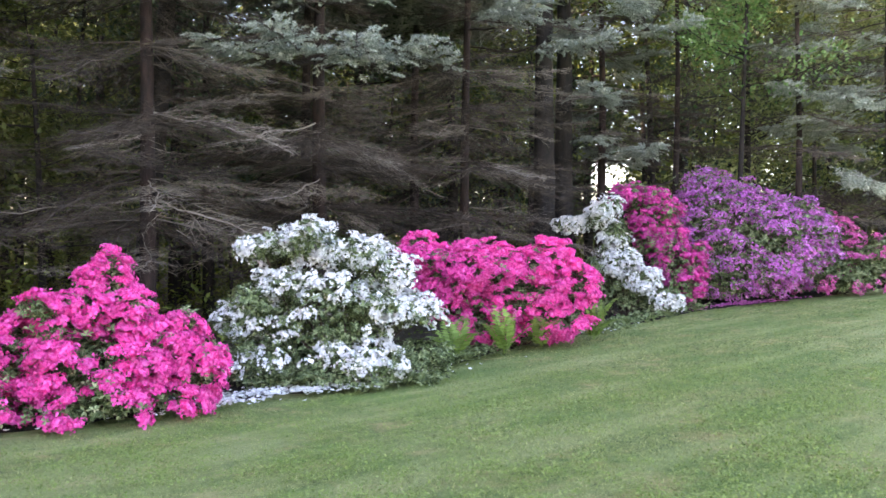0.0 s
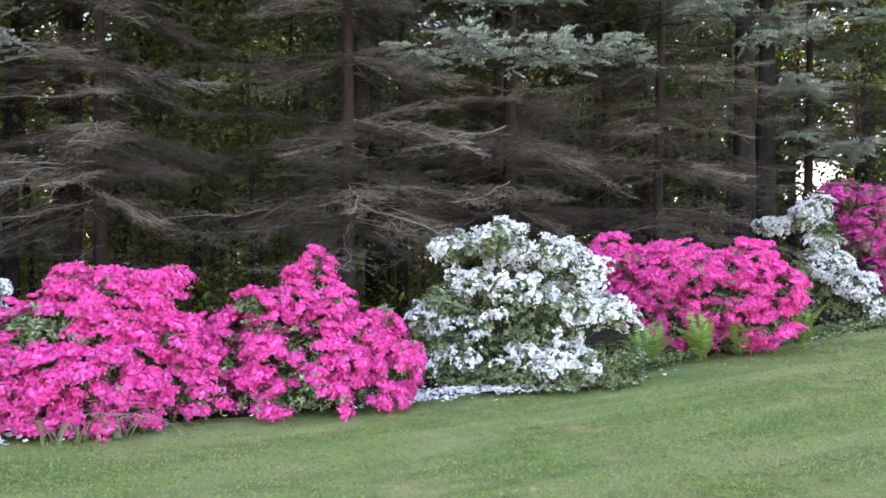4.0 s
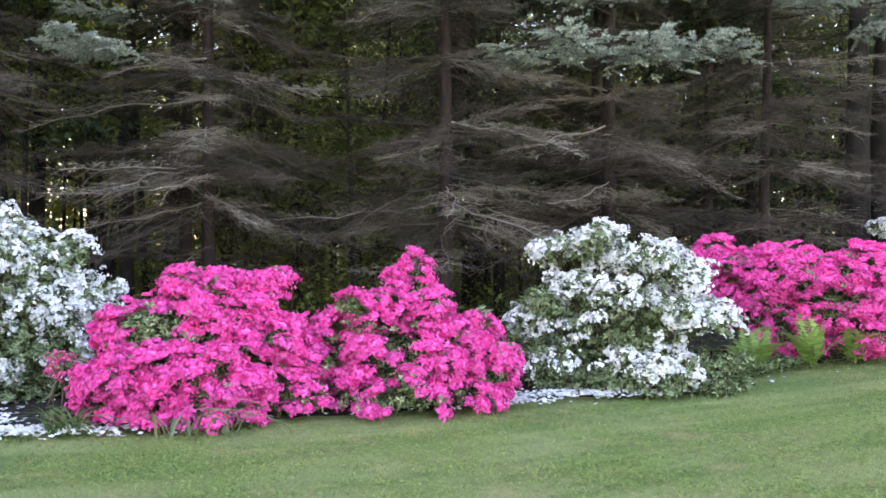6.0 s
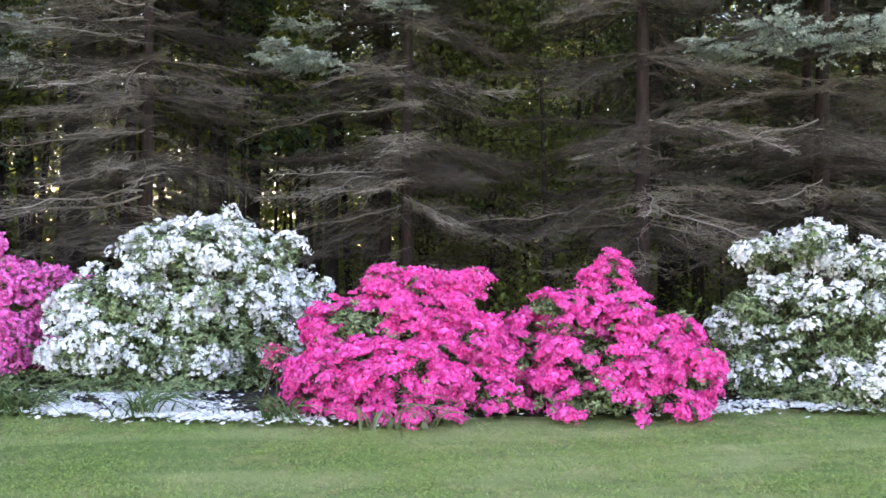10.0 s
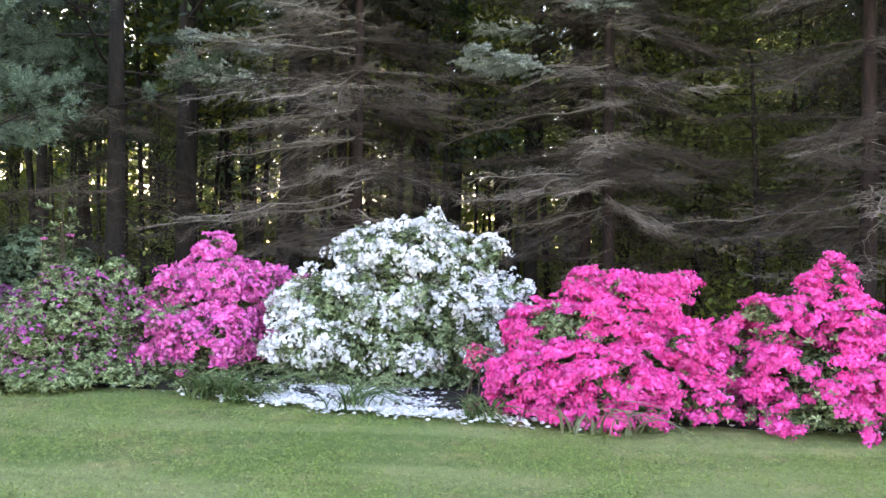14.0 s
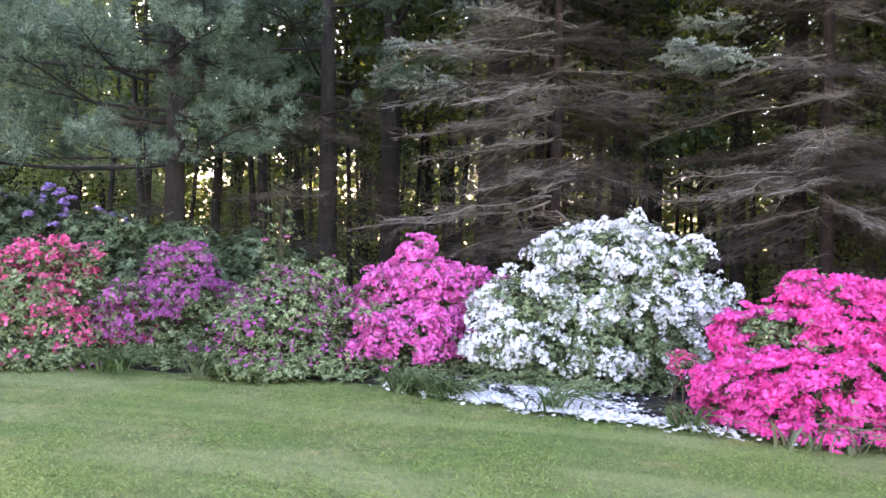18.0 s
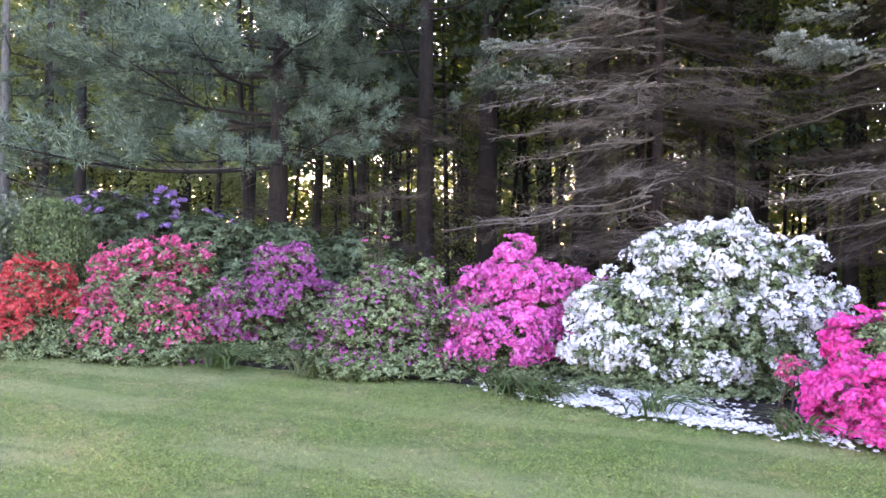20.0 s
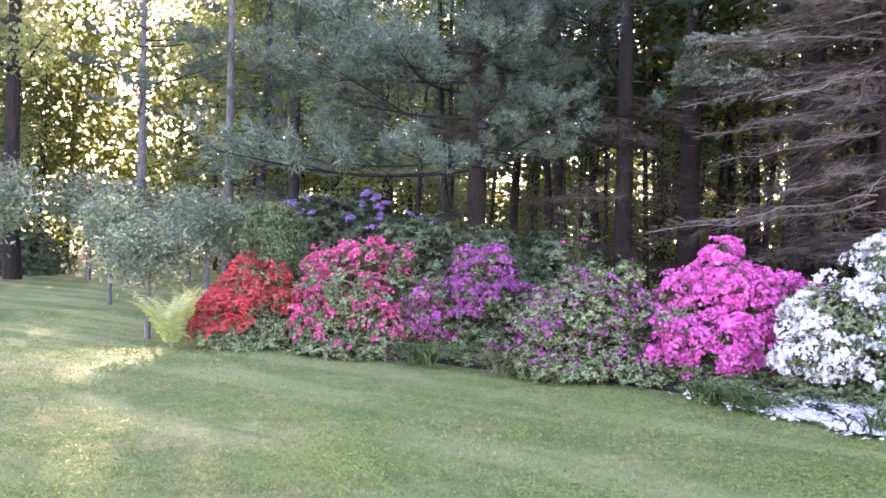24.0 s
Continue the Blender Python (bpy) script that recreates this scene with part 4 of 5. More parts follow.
def edge_leaves():
    """Low leafy shoots along the front of the bed."""
    r = np.random.default_rng(18)
    P = []
    for E, k in (([(-6.9, 4.35), (-8.4, 3.9), (-9.5, 2.9), (-10.65, 1.65), (-11.5, 0.4), (-11.85, -0.65)], 130), ([(-0.28, 9.55), (0.63, 10.8), (2.8, 13.2), (4.98, 15.75)], 330)):
        E = np.array(E)
        t = r.uniform(0, len(E) - 1.001, k)
        i = t.astype(int)
        c = E[i] + (E[i + 1] - E[i]) * (t - i)[:, None] + np.stack([-np.ones(k) * 0.6, np.ones(k) * 0.85], 1) * r.uniform(0.1, 0.6, k)[:, None]
        P += [np.stack([c[:, 0], c[:, 1], height(c[:, 0]) + 0.04 + 0.07 * r.random(k)], 1) for q in range(4)]
    P = np.concatenate(P)
    P += r.normal(0, 0.05, P.shape) * (1, 1, 0.5)
    ob = new("undergrowth", mesh("undergrowth", [scatter(*ROSETTE, P, np.array([0, 0, 0.9]) + r.normal(0, 0.35, P.shape), r.uniform(0.04, 0.08, len(P)), r=r)], M["leaf_azalea"]))
    tagged(ob, "low green leaves along the edge of the bed", "undergrowth", kind="stuff")


edge_leaves()
# ---- spruces with dead lower boughs ----
def bough_skeleton(r, length, droop=0.12, lift=0.10):
    s = np.linspace(0, 1, 9)
    y = 0.09 * length * np.sin(s * r.uniform(2, 5) + r.uniform(0, 6)) * s
    z = length * (-droop * s + lift * s ** 2.5)
    spine = np.stack([length * s, y, z], 1)
    spine[1:-1] += r.normal(0, 0.010 * length, (7, 3))
    S, E = [], []
    for q in range(44):
        u = 0.15 + 0.85 * (q + r.random()) / 44
        b = np.array([np.interp(u, s, spine[:, c]) for c in range(3)])
        side = -1 if q % 2 else 1
        ang = side * r.uniform(0.25, 1.35)
        ln = length * (0.07 + 0.30 * (1 - u)) * r.uniform(0.5, 1.25)
        d = np.array([math.cos(ang), math.sin(ang), r.normal(-0.06, 0.17)])
        S.append(b)
        E.append(b + d * ln)
    S, E = np.array(S), np.array(E)
    S2, E2 = [], []
    for a, b in zip(S, E):
        for q in range(10):
            u = r.uniform(0.15, 1.0)
            p = a + (b - a) * u
            d = (b - a) / np.linalg.norm(b - a)
            side = np.array([-d[1], d[0], 0]) * (-1 if q % 2 else 1)
            S2.append(p)
            E2.append(p + (d * 0.8 + side * r.uniform(0.3, 0.8) + np.array([0, 0, r.normal(-0.10, 0.10)])) * np.linalg.norm(b - a) * r.uniform(0.15, 0.45))
    return spine, S, E, np.array(S2), np.array(E2)


def thin(start, end, radius):
    """Straight hair-thin twigs, three-sided, drawn to a point."""
    k = len(start)
    R = frames_of(end - start, np.zeros(k))
    a = np.arange(3) * 2.0944
    ring = np.stack([np.cos(a), np.sin(a), 0 * a], 1) * radius
    v = np.concatenate([start[:, None] + np.einsum("kij,vj->kvi", R, ring), end[:, None]], 1)
    f = np.array([(0, 1, 3), (1, 2, 3), (2, 0, 3)])[None] + (np.arange(k) * 4)[:, None, None]
    return v.reshape(-1, 3), f.reshape(-1, 3)


def dead_bough(seed, length=2.6, wood="twig", stout=1.0):
    r = np.random.default_rng(seed)
    spine, S, E, S2, E2 = bough_skeleton(r, length, r.uniform(-0.02, 0.20), r.uniform(-0.10, 0.14))
    ln = np.linalg.norm(E - S, axis=1, keepdims=True)
    bend = np.cross(E - S, (0, 0, 1.0)) * np.sign(E[:, 1:2] - S[:, 1:2]) * r.normal(1.0, 0.9, (len(S), 1))
    M1, M2 = S + (E - S) * 0.36 - bend * 0.13, S + (E - S) * 0.7 - bend * 0.10
    M1[:, 2] += r.normal(0.05, 0.07, len(S)) * ln[:, 0]
    E[:, 2] -= 0.10 * ln[:, 0]
    curl = E2 + r.normal(0, 0.2, E2.shape) * np.linalg.norm(E2 - S2, axis=1, keepdims=True)
    half = (S2 + E2) / 2
    return mesh("dead_bough", [tube(spine, stout * np.linspace(0.012, 0.003, 9), 4), thin(S, M1, 0.0058 * stout), thin(M1 - (M1 - S) * 0.3, M2, 0.005 * stout), thin(M2 - (M2 - M1) * 0.4, E, 0.004 * stout),
                               thin(S2, half, 0.0032), thin(half - (half - S2) * 0.4, curl, 0.0025)], M[wood])


def needle_brush(count, length, width):
    """A twig's end clothed in needles, along local z, one unit long."""
    r = np.random.default_rng(count)
    v, f = [], []
    for q in range(count):
        t, a = (q + 0.5) / count, q * 2.4
        b = np.array([0, 0, t])
        d = np.array([math.cos(a), math.sin(a), 0.75])
        d = d / np.linalg.norm(d) * length * (1 - 0.3 * t)
        w = np.array([-math.sin(a), math.cos(a), 0]) * width
        k = len(v)
        v += [b - w, b + w, b + d]
        f.append((k, k + 1, k + 2))
    return np.array(v), np.array(f)


BRUSH = needle_brush(14, 0.30, 0.06)


def live_bough(seed, length=2.4, material="needle_blue", bare=0.5):
    r = np.random.default_rng(seed)
    spine, S, E, S2, E2 = bough_skeleton(r, length, 0.10, 0.16)
    keep, keep2 = (S[:, 0] > bare * length) & (r.random(len(S)) < 0.75), (S2[:, 0] > bare * length) & (r.random(len(S2)) < 0.6)
    A, B = np.concatenate([S[keep], S2[keep2]]), np.concatenate([E[keep], E2[keep2]])
    ln = np.linalg.norm(B - A, axis=1)
    P, N, Z = [], [], []
    for a, b, l in zip(A, B, ln):
        for q in range(max(1, int(l / 0.13))):
            u = (q + 0.4) * 0.13 / max(l, 0.13)
            P.append(a + (b - a) * min(u, 1.0))
            N.append((b - a) / l)
            Z.append(0.17 * r.uniform(0.85, 1.2))
    return (mesh("live_wood", [tube(spine, np.linspace(0.018, 0.005, 9), 5), twigs(S, E, 0.004, 0.03)], M["twig"]),
            mesh("needles", [scatter(*BRUSH, P, np.array(N), np.array(Z), r=r)], M[material]))


DEAD = [dead_bough(40 + q) for q in range(9)]
LIT_BOUGHS = [dead_bough(340 + q, 2.6, "lit_lichen_twig", 1.4) for q in range(4)]
LIVE = [live_bough(70 + q) for q in range(5)]


def spruce(x, y, label, seed, girth=0.13, low=1.65, live_from=4.9, top=11.0, reach=2.7, boughs=112, lean=0.0, high=5.9, live=0.1, tips=(), pale=()):
    """tips, pale: (height, bearing, length) of needled boughs and of ones coloured as lit."""
    r = np.random.default_rng(seed)
    thing = tagged(new("spruce_tree"), label, "tree", "spruces behind the bed")
    thing.matrix_basis = pose(x, y, float(height(x)))
    zs = np.linspace(-0.1, top, 12)
    wob = 0.03 * np.sin(zs * 0.7 + seed)
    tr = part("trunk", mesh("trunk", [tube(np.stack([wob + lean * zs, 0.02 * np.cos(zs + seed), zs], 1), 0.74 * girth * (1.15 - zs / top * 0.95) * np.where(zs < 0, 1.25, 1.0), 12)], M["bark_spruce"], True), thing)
    tiers = max(5, int((high - low) / 0.62))
    for q in range(boughs):
        tier = q % tiers
        z = low + (high - low) * (tier + 0.5 + 0.3 * math.sin(tier * 5 + seed)) / tiers + r.normal(0, 0.07)
        a = q // tiers * 137.5 + tier * 50 + r.uniform(-25, 25)
        sc = reach / 2.6 * r.uniform(0.55, 1.2) * (1 - 0.04 * (z - 1))
        if q > 0.75 * boughs:
            z, sc = low - 0.5 + (high - low + 0.5) * r.random(), sc * 0.65
        wood = DEAD[int(r.integers(9))]
        if z > live_from and r.random() < live:
            lw, ln = LIVE[int(r.integers(5))]
            ob = part("bough", lw, thing)
            part("needles", ln, ob)
        else:
            ob = part("bough", wood, thing)
        ob.matrix_basis = pose(float(wob[6] + lean * z), 0, z, float(r.uniform(-22, 22)), 5 + 5 * math.sin(tier * 3 + seed) + float(r.uniform(-7, 7)), a) @ Matrix.Scale(sc, 4)
    for z, a, sc in tips:
        lw, ln = LIVE[int(r.integers(5))]
        ob = part("bough", lw, thing)
        part("needles", ln, ob)
        ob.matrix_basis = pose(0, 0, z, 0, 4, a) @ Matrix.Scale(sc / 2.4, 4)
    for q, (z, a, sc) in enumerate(pale):
        part("bough", LIT_BOUGHS[q % 4], thing, "grey bare bough, coloured pale as though catching light").matrix_basis = pose(0, 0, z, float(r.uniform(-26, 26)), float(r.uniform(1, 10)), a) @ Matrix.Scale(sc / 2.6, 4)
    # needled top, high above
    k = 4200
    z = high + 0.3 + (top - high - 0.2) * r.random(k) ** 1.3
    rad = reach * 0.85 * (1 - (z - high) / (top - high + 0.6)) * np.sqrt(r.random(k))
    a = r.uniform(0, 6.283, k)
    P = np.stack([np.cos(a) * rad, np.sin(a) * rad, z], 1)
    N = np.array([0, 0, 1.0]) + r.normal(0, 0.35, (k, 3))
    part("crown", mesh("crown", [scatter(*leaf_template(0.16, 0.05), P, N, r.uniform(0.4, 0.7, k), spin=None, r=r)], M["needle_blue"]), thing, kind="stuff")
    return thing


spruce(-4.12, 11.81, "spruce with bare grey dead lower boughs", 201, 0.15, pale=[(2.25, -150, 2.6), (2.2, -35, 2.5), (2.45, -70, 2.2), (3.4, -20, 2.4), (3.1, -100, 2.0)])
spruce(-7.42, 10.72, "spruce with bare drooping boughs and bluish tips", 202, 0.13, tips=[(4.3, -112, 2.3), (4.35, -128, 2.2), (5.0, -150, 2.0), (5.0, -60, 1.9)],
       pale=[(2.75, -92, 2.6), (2.7, -108, 2.4), (2.6, -75, 2.1), (3.7, -140, 2.6), (3.75, -60, 2.0), (4.0, -20, 2.4), (2.3, -40, 2.4), (4.3, -100, 1.9)])
spruce(-1.95, 13.5, "spruce with reddish bark and dead lower boughs", 203, 0.16, tips=[(4.4, -118, 2.4), (4.35, -66, 2.5), (4.4, -92, 2.7), (4.45, -45, 2.4), (5.2, -90, 2.7), (5.4, -115, 2.5), (5.3, -60, 2.4)],
       pale=[(3.5, -120, 2.6), (3.2, -60, 2.5), (2.6, -100, 2.4)])
spruce(0.42, 15.6, "slim spruce with dead lower boughs", 204, 0.12, 1.7, tips=[(5.4, -60, 2.4), (5.1, -20, 2.6), (4.7, -110, 2.4)], pale=[(3.6, -110, 2.4), (3.0, -60, 2.3)])
spruce(-10.22, 8.16, "spruce with tiers of bare grey boughs", 205, 0.12, tips=[(4.55, -118, 2.4), (4.15, -128, 2.7), (5.5, -95, 2.4)],
       pale=[(3.2, -70, 2.1), (3.15, -105, 2.3), (2.7, -75, 2.3), (2.65, -48, 1.9), (2.25, -112, 3.1), (2.3, -95, 2.8), (3.6, -120, 2.5), (2.1, -20, 2.2), (4.2, -105, 2.8), (4.5, -90, 2.6), (4.0, -75, 2.4), (4.8, -120, 2.8), (5.0, -70, 2.4)])
spruce(3.63, 19.6, "spruce at the wood's edge behind the far azaleas", 206, 0.14, 1.5, 3.2, boughs=90, high=7.4, live=0.55, tips=[(4.6, -100, 2.6), (3.4, -70, 2.4), (5.8, -110, 2.8), (6.4, -80, 2.8), (6.0, -60, 2.6)])
spruce(7.7, 18.5, "slim dead-boughed spruce behind the purple azalea", 207, 0.10, 1.5, 6.5, boughs=60, high=7.6, live=0.2)
spruce(9.9, 18.9, "blue spruce at the far end of the bed", 208, 0.14, 1.2, 2.6, boughs=80, high=7.8, live=0.7, reach=3.0, tips=[(3.6, 190, 2.8), (4.4, 205, 3.2), (5.4, 190, 3.0), (6.2, 210, 2.8), (4.0, 230, 2.8), (6.8, 185, 2.6)])
spruce(5.3, 19.4, "dead-boughed brown spruce behind the purple azalea", 218, 0.10, 1.8, 7.5, boughs=80, high=7.6, live=0.0, reach=2.2)
spruce(-2.6, 16.2, "dead-boughed spruce deeper in the row", 210, 0.14, 1.2, 6.0, 11, 2.6, 34)
spruce(-13.2, 10.2, "dead-boughed spruce deeper in the row", 211, 0.15, 1.4, 6.0, 11, 2.4, 34)
spruce(-9.6, 13.2, "dead-boughed spruce deeper in the row", 212, 0.15, 1.2, 6.0, 11, 2.6, 34)
for x, y, s in [(-8.6, 15.6, 213), (-0.6, 18.4, 216), (-15.6, 12.4, 217)]:
    spruce(x, y, "dark spruce with dead lower boughs, deep in the row", s, 0.14, 1.0, 6.2, 11, 2.6, 30)


# ---- white pine ----
def tuft_template(count=9, width=0.07):
    r = np.random.default_rng(5)
    v, f = [], []
    for q in range(count):
        a, u = q * 2.39996, (q + 0.5) / count
        tilt = 1.35 * math.sqrt(u)
        d = np.array([math.cos(a) * math.sin(tilt), math.sin(a) * math.sin(tilt), math.cos(tilt)]) * r.uniform(0.8, 1.1)
        w = np.array([-math.sin(a), math.cos(a), 0]) * width
        v += [-w * 0.6, w * 0.6, d]
        f.append((3 * q, 3 * q + 1, 3 * q + 2))
    return np.array(v), np.array(f)


TUFT = tuft_template(9, 0.085)


def pine_bough(seed, length=3.0):
    """A limb whose side branches end in soft upswept plumes of long needles."""
    r = np.random.default_rng(seed)
    s = np.linspace(0, 1, 10)
    spine = np.stack([length * s, 0.06 * length * np.sin(s * 4 + seed), length * (-0.10 * s + r.uniform(0.06, 0.26) * s ** 2)], 1)
    S, E, P, N = [], [], [], []
    for q in range(13):
        u = 0.32 + 0.68 * (q + r.random()) / 13
        b = np.array([np.interp(u, s, spine[:, c]) for c in range(3)])
        ang = (-1 if q % 2 else 1) * r.uniform(0.3, 1.0)
        ln = length * (0.10 + 0.24 * (1 - u)) * r.uniform(0.6, 1.3)
        d = np.array([math.cos(ang), math.sin(ang), r.uniform(-0.15, 0.75)])
        S.append(b)
        E.append(b + d * ln)
        for w in (0.7, 1.0):
            c = b + d * ln * w + r.normal(0, 0.03, 3)
            shoot = d * 0.8 + r.normal(0, 0.3, 3) + np.array([0, 0, 0.45])
            shoot /= np.linalg.norm(shoot)
            for k in range(int(r.integers(14, 19))):
                v = r.normal(0, 1, 3)
                P.append(c + shoot * 0.02 * k + v * 0.04)
                N.append(shoot * 1.0 + v * 0.45)
    P, N = np.array(P), np.array(N)
    return (mesh("pine_wood", [tube(spine, np.linspace(0.03, 0.006, 10), 6), twigs(S, E, 0.006, 0.03)], M["bark_wood"]),
            mesh("needle_tuft", [scatter(*TUFT, P, N, r.uniform(0.095, 0.15, len(P)), r=r)], M["needle_pine"]))


PINE = [pine_bough(20 + q) for q in range(6)]


def pine(x, y, label, seed, girth=0.15, boughs=(), dead=0, top=12.0, bark="bark_wood"):
    """boughs: (height, bearing, length, rise) of each limb."""
    r = np.random.default_rng(seed)
    thing = tagged(new("pine_tree"), label, "tree", "pines at the wood's edge")
    thing.matrix_basis = pose(x, y, float(height(x)))
    zs = np.linspace(-0.1, top, 12)
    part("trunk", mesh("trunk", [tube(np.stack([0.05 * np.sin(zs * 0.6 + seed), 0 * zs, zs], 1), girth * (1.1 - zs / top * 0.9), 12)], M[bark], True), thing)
    for z, a, ln, rise in boughs:
        w, t = PINE[int(r.integers(6))]
        ob = part("limb", w, thing)
        part("needle_tuft", t, ob)
        ob.matrix_basis = pose(0, 0, z, float(r.uniform(-15, 15)), -rise, a) @ Matrix.Scale(ln / 3.0, 4)
    for q in range(dead):
        ob = part("dead_limb", DEAD[q % 9], thing)
        ob.matrix_basis = pose(0, 0, 1.2 + 2.9 * q / dead, float(r.uniform(-20, 20)), float(r.uniform(-5, 12)), q * 137.5) @ Matrix.Scale(float(r.uniform(0.35, 0.85)), 4)
    return thing


def ring(r, count, z0, z1, long_, away):
    """Limbs round a pine, longest towards one bearing."""
    out = []
    for q in range(count):
        z, a = z0 + (z1 - z0) * (q + r.random()) / count, q * 137.5 + r.uniform(-20, 20)
        z = z0 + (z1 - z0) * (int(q / count * (z1 - z0) / 0.5) + 0.5) / ((z1 - z0) / 0.5) + r.normal(0, 0.16)
        ln = long_ * (0.72 + 0.28 * math.cos(radians(a - away))) * (1 - 0.45 * (z - z0) / (z1 - z0)) * r.uniform(0.85, 1.15)
        out.append((z, a, max(ln, 1.0), r.uniform(-7, 14)))
    return out


pine(-13.25, 3.26, "white pine with soft blue-green needles and low spreading limbs", 301, 0.16, ring(np.random.default_rng(61), 66, 2.6, 7.4, 3.9, 262), dead=14, top=12)
pine(-13.41, 5.82, "tall dark pine with a bare straight trunk", 302, 0.15, ring(np.random.default_rng(62), 34, 3.5, 10, 2.9, 300), dead=46, top=13)
pine(-22.0, 0.8, "slender pine beyond the orchard", 303, 0.14, ring(np.random.default_rng(63), 34, 3.2, 10, 2.6, 90), top=13)

pine(-22.98, -0.84, "pine with reddish limbs beyond the orchard", 305, 0.13, ring(np.random.default_rng(65), 30, 2.6, 10, 2.5, 90), dead=10, top=13, bark="bark_grey")
pine(-26.6, -3.45, "slender pine beyond the orchard with tiered limbs", 304, 0.15, ring(np.random.default_rng(64), 30, 5.0, 11, 2.8, 30), dead=12, top=13, bark="bark_grey")


# ---- the wood behind: broadleaved trees and saplings ----
def wood_tree(seed, top, girth, crown_from, leaves, leaf=0.11, wide=2.2, material="leaf_wood", bark="bark_wood", puff=0.16):
    """Meshes of one kind of woodland tree: trunk, limbs, crown."""
    r = np.random.default_rng(seed)
    zs = np.linspace(-0.2, top, 11)
    bend = r.uniform(-0.05, 0.05, 2)
    cx, cy = bend[0] * zs + 0.10 * np.sin(zs * 0.5 + seed), bend[1] * zs
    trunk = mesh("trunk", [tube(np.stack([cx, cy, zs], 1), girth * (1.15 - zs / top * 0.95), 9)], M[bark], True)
    limbs, P = [], []
    for q in range(16):
        z = crown_from + (top - crown_from) * (q + r.random()) / 16 * 0.95
        a, ln = r.uniform(0, 6.283), wide * r.uniform(0.5, 1.1) * (1 - 0.4 * (z - crown_from) / (top - crown_from))
        b = np.array([np.interp(z, zs, cx), np.interp(z, zs, cy), z])
        e = b + np.array([math.cos(a), math.sin(a), r.uniform(0.1, 0.7)]) * ln
        m = (b + e) / 2 + np.array([0, 0, -0.08 * ln])
        limbs.append(tube([b, m, e], [girth * 0.28, girth * 0.18, 0.008], 5))
        k = leaves // 16
        g = r.random(k) ** 0.6
        c = b + (e - b) * g[:, None] + r.normal(0, 1, (k, 3)) * (puff * ln + 0.1) * np.array([1, 1, 0.55])
        sub = c[r.integers(0, k, k)] + r.normal(0, 0.14, (k, 3))
        P.append(sub)
    P = np.concatenate(P)
    N = np.array([0, 0, 0.7]) + r.normal(0, 0.6, P.shape)
    crown = mesh("crown", [scatter(*leaf_template(0.55, 0.06), P, N, r.uniform(0.7, 1.3, len(P)) * leaf, r=r)], M[material])
    return trunk, mesh("limb", limbs, M[bark], True), crown


def plant_tree(meshes, x, y, name, label, category, group, turn=0.0, size=1.0):
    thing = tagged(new(name), label, category, group)
    thing.matrix_basis = pose(x, y, float(height(x)), 0, 0, turn) @ Matrix.Scale(size, 4)
    part("trunk", meshes[0], thing)
    part("limb", meshes[1], thing, kind="stuff")
    part("crown", meshes[2], thing, kind="stuff")
    return thing


TALL = [wood_tree(100 + q, 15.0, 0.10 + 0.03 * q, 3.0 + q, 2600, 0.18, 2.8) for q in range(4)]
SLIM = [wood_tree(120 + q, 10.0, 0.05 + 0.01 * q, 2.6 + 0.6 * q, 2000, 0.14, 1.8) for q in range(4)]
# Dark-needled trees that stand in for shaded foliage of the near wood.
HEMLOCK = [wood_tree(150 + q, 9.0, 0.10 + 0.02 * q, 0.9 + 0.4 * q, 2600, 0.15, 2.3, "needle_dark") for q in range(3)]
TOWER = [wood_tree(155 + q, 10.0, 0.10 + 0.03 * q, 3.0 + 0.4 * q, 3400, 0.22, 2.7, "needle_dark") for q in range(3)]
SAPLING = [wood_tree(140 + q, 3.2 + 0.6 * q, 0.022, 0.5, 1000, 0.13, 1.1) for q in range(3)]


def wood():
    r = np.random.default_rng(21)
    placed = []
    tries = 0
    while len(placed) < 160 and tries < 9000:
        tries += 1
        b, d = radians(r.uniform(-48, 88)), 15 + 36 * r.random() ** 0.8
        x, y = -math.sin(b) * d, math.cos(b) * d
        back = float(edge_side(x, y)[0])
        if (0.87 < b < 1.35 and r.random() < 0.5) or -0.215 < b < -0.165 or (0.38 < b < 0.54 and d < 26):
            continue
        if back < 7.0 or any((x - p) ** 2 + (y - q) ** 2 < 2.2 for p, q in placed):
            continue
        placed.append((x, y))
        u = r.random()
        turn, size = float(r.uniform(0, 360)), float(r.uniform(0.85, 1.2))
        if 0.69 < b < 0.86 and d < 40:
            u = 0.75
        if u < 0.5 and b > 0.72 and r.random() < 0.6:
            u = 0.6
        if u > 0.85 and b > 0.72:
            u = 0.75
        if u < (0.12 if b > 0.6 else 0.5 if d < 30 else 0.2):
            plant_tree((TOWER if b > 0.72 else HEMLOCK)[int(r.integers(3))], x, y, "hemlock_tree", "hemlock of the wood, its green darkened for shade", "tree", "hemlocks of the wood", turn, size)
        elif u < 0.68:
            plant_tree(TALL[int(r.integers(4))], x, y, "woodland_tree", "tall slender broadleaved tree in the shaded wood", "tree", "trees of the wood", turn, size)
        elif u < 0.85:
            plant_tree(SLIM[int(r.integers(4))], x, y, "woodland_tree", "thin young broadleaved tree in the wood", "tree", "trees of the wood", turn, size)
        else:
            plant_tree(SAPLING[int(r.integers(3))], x, y, "sapling", "leafy green sapling under the trees", "sapling", "saplings of the wood", turn, size)


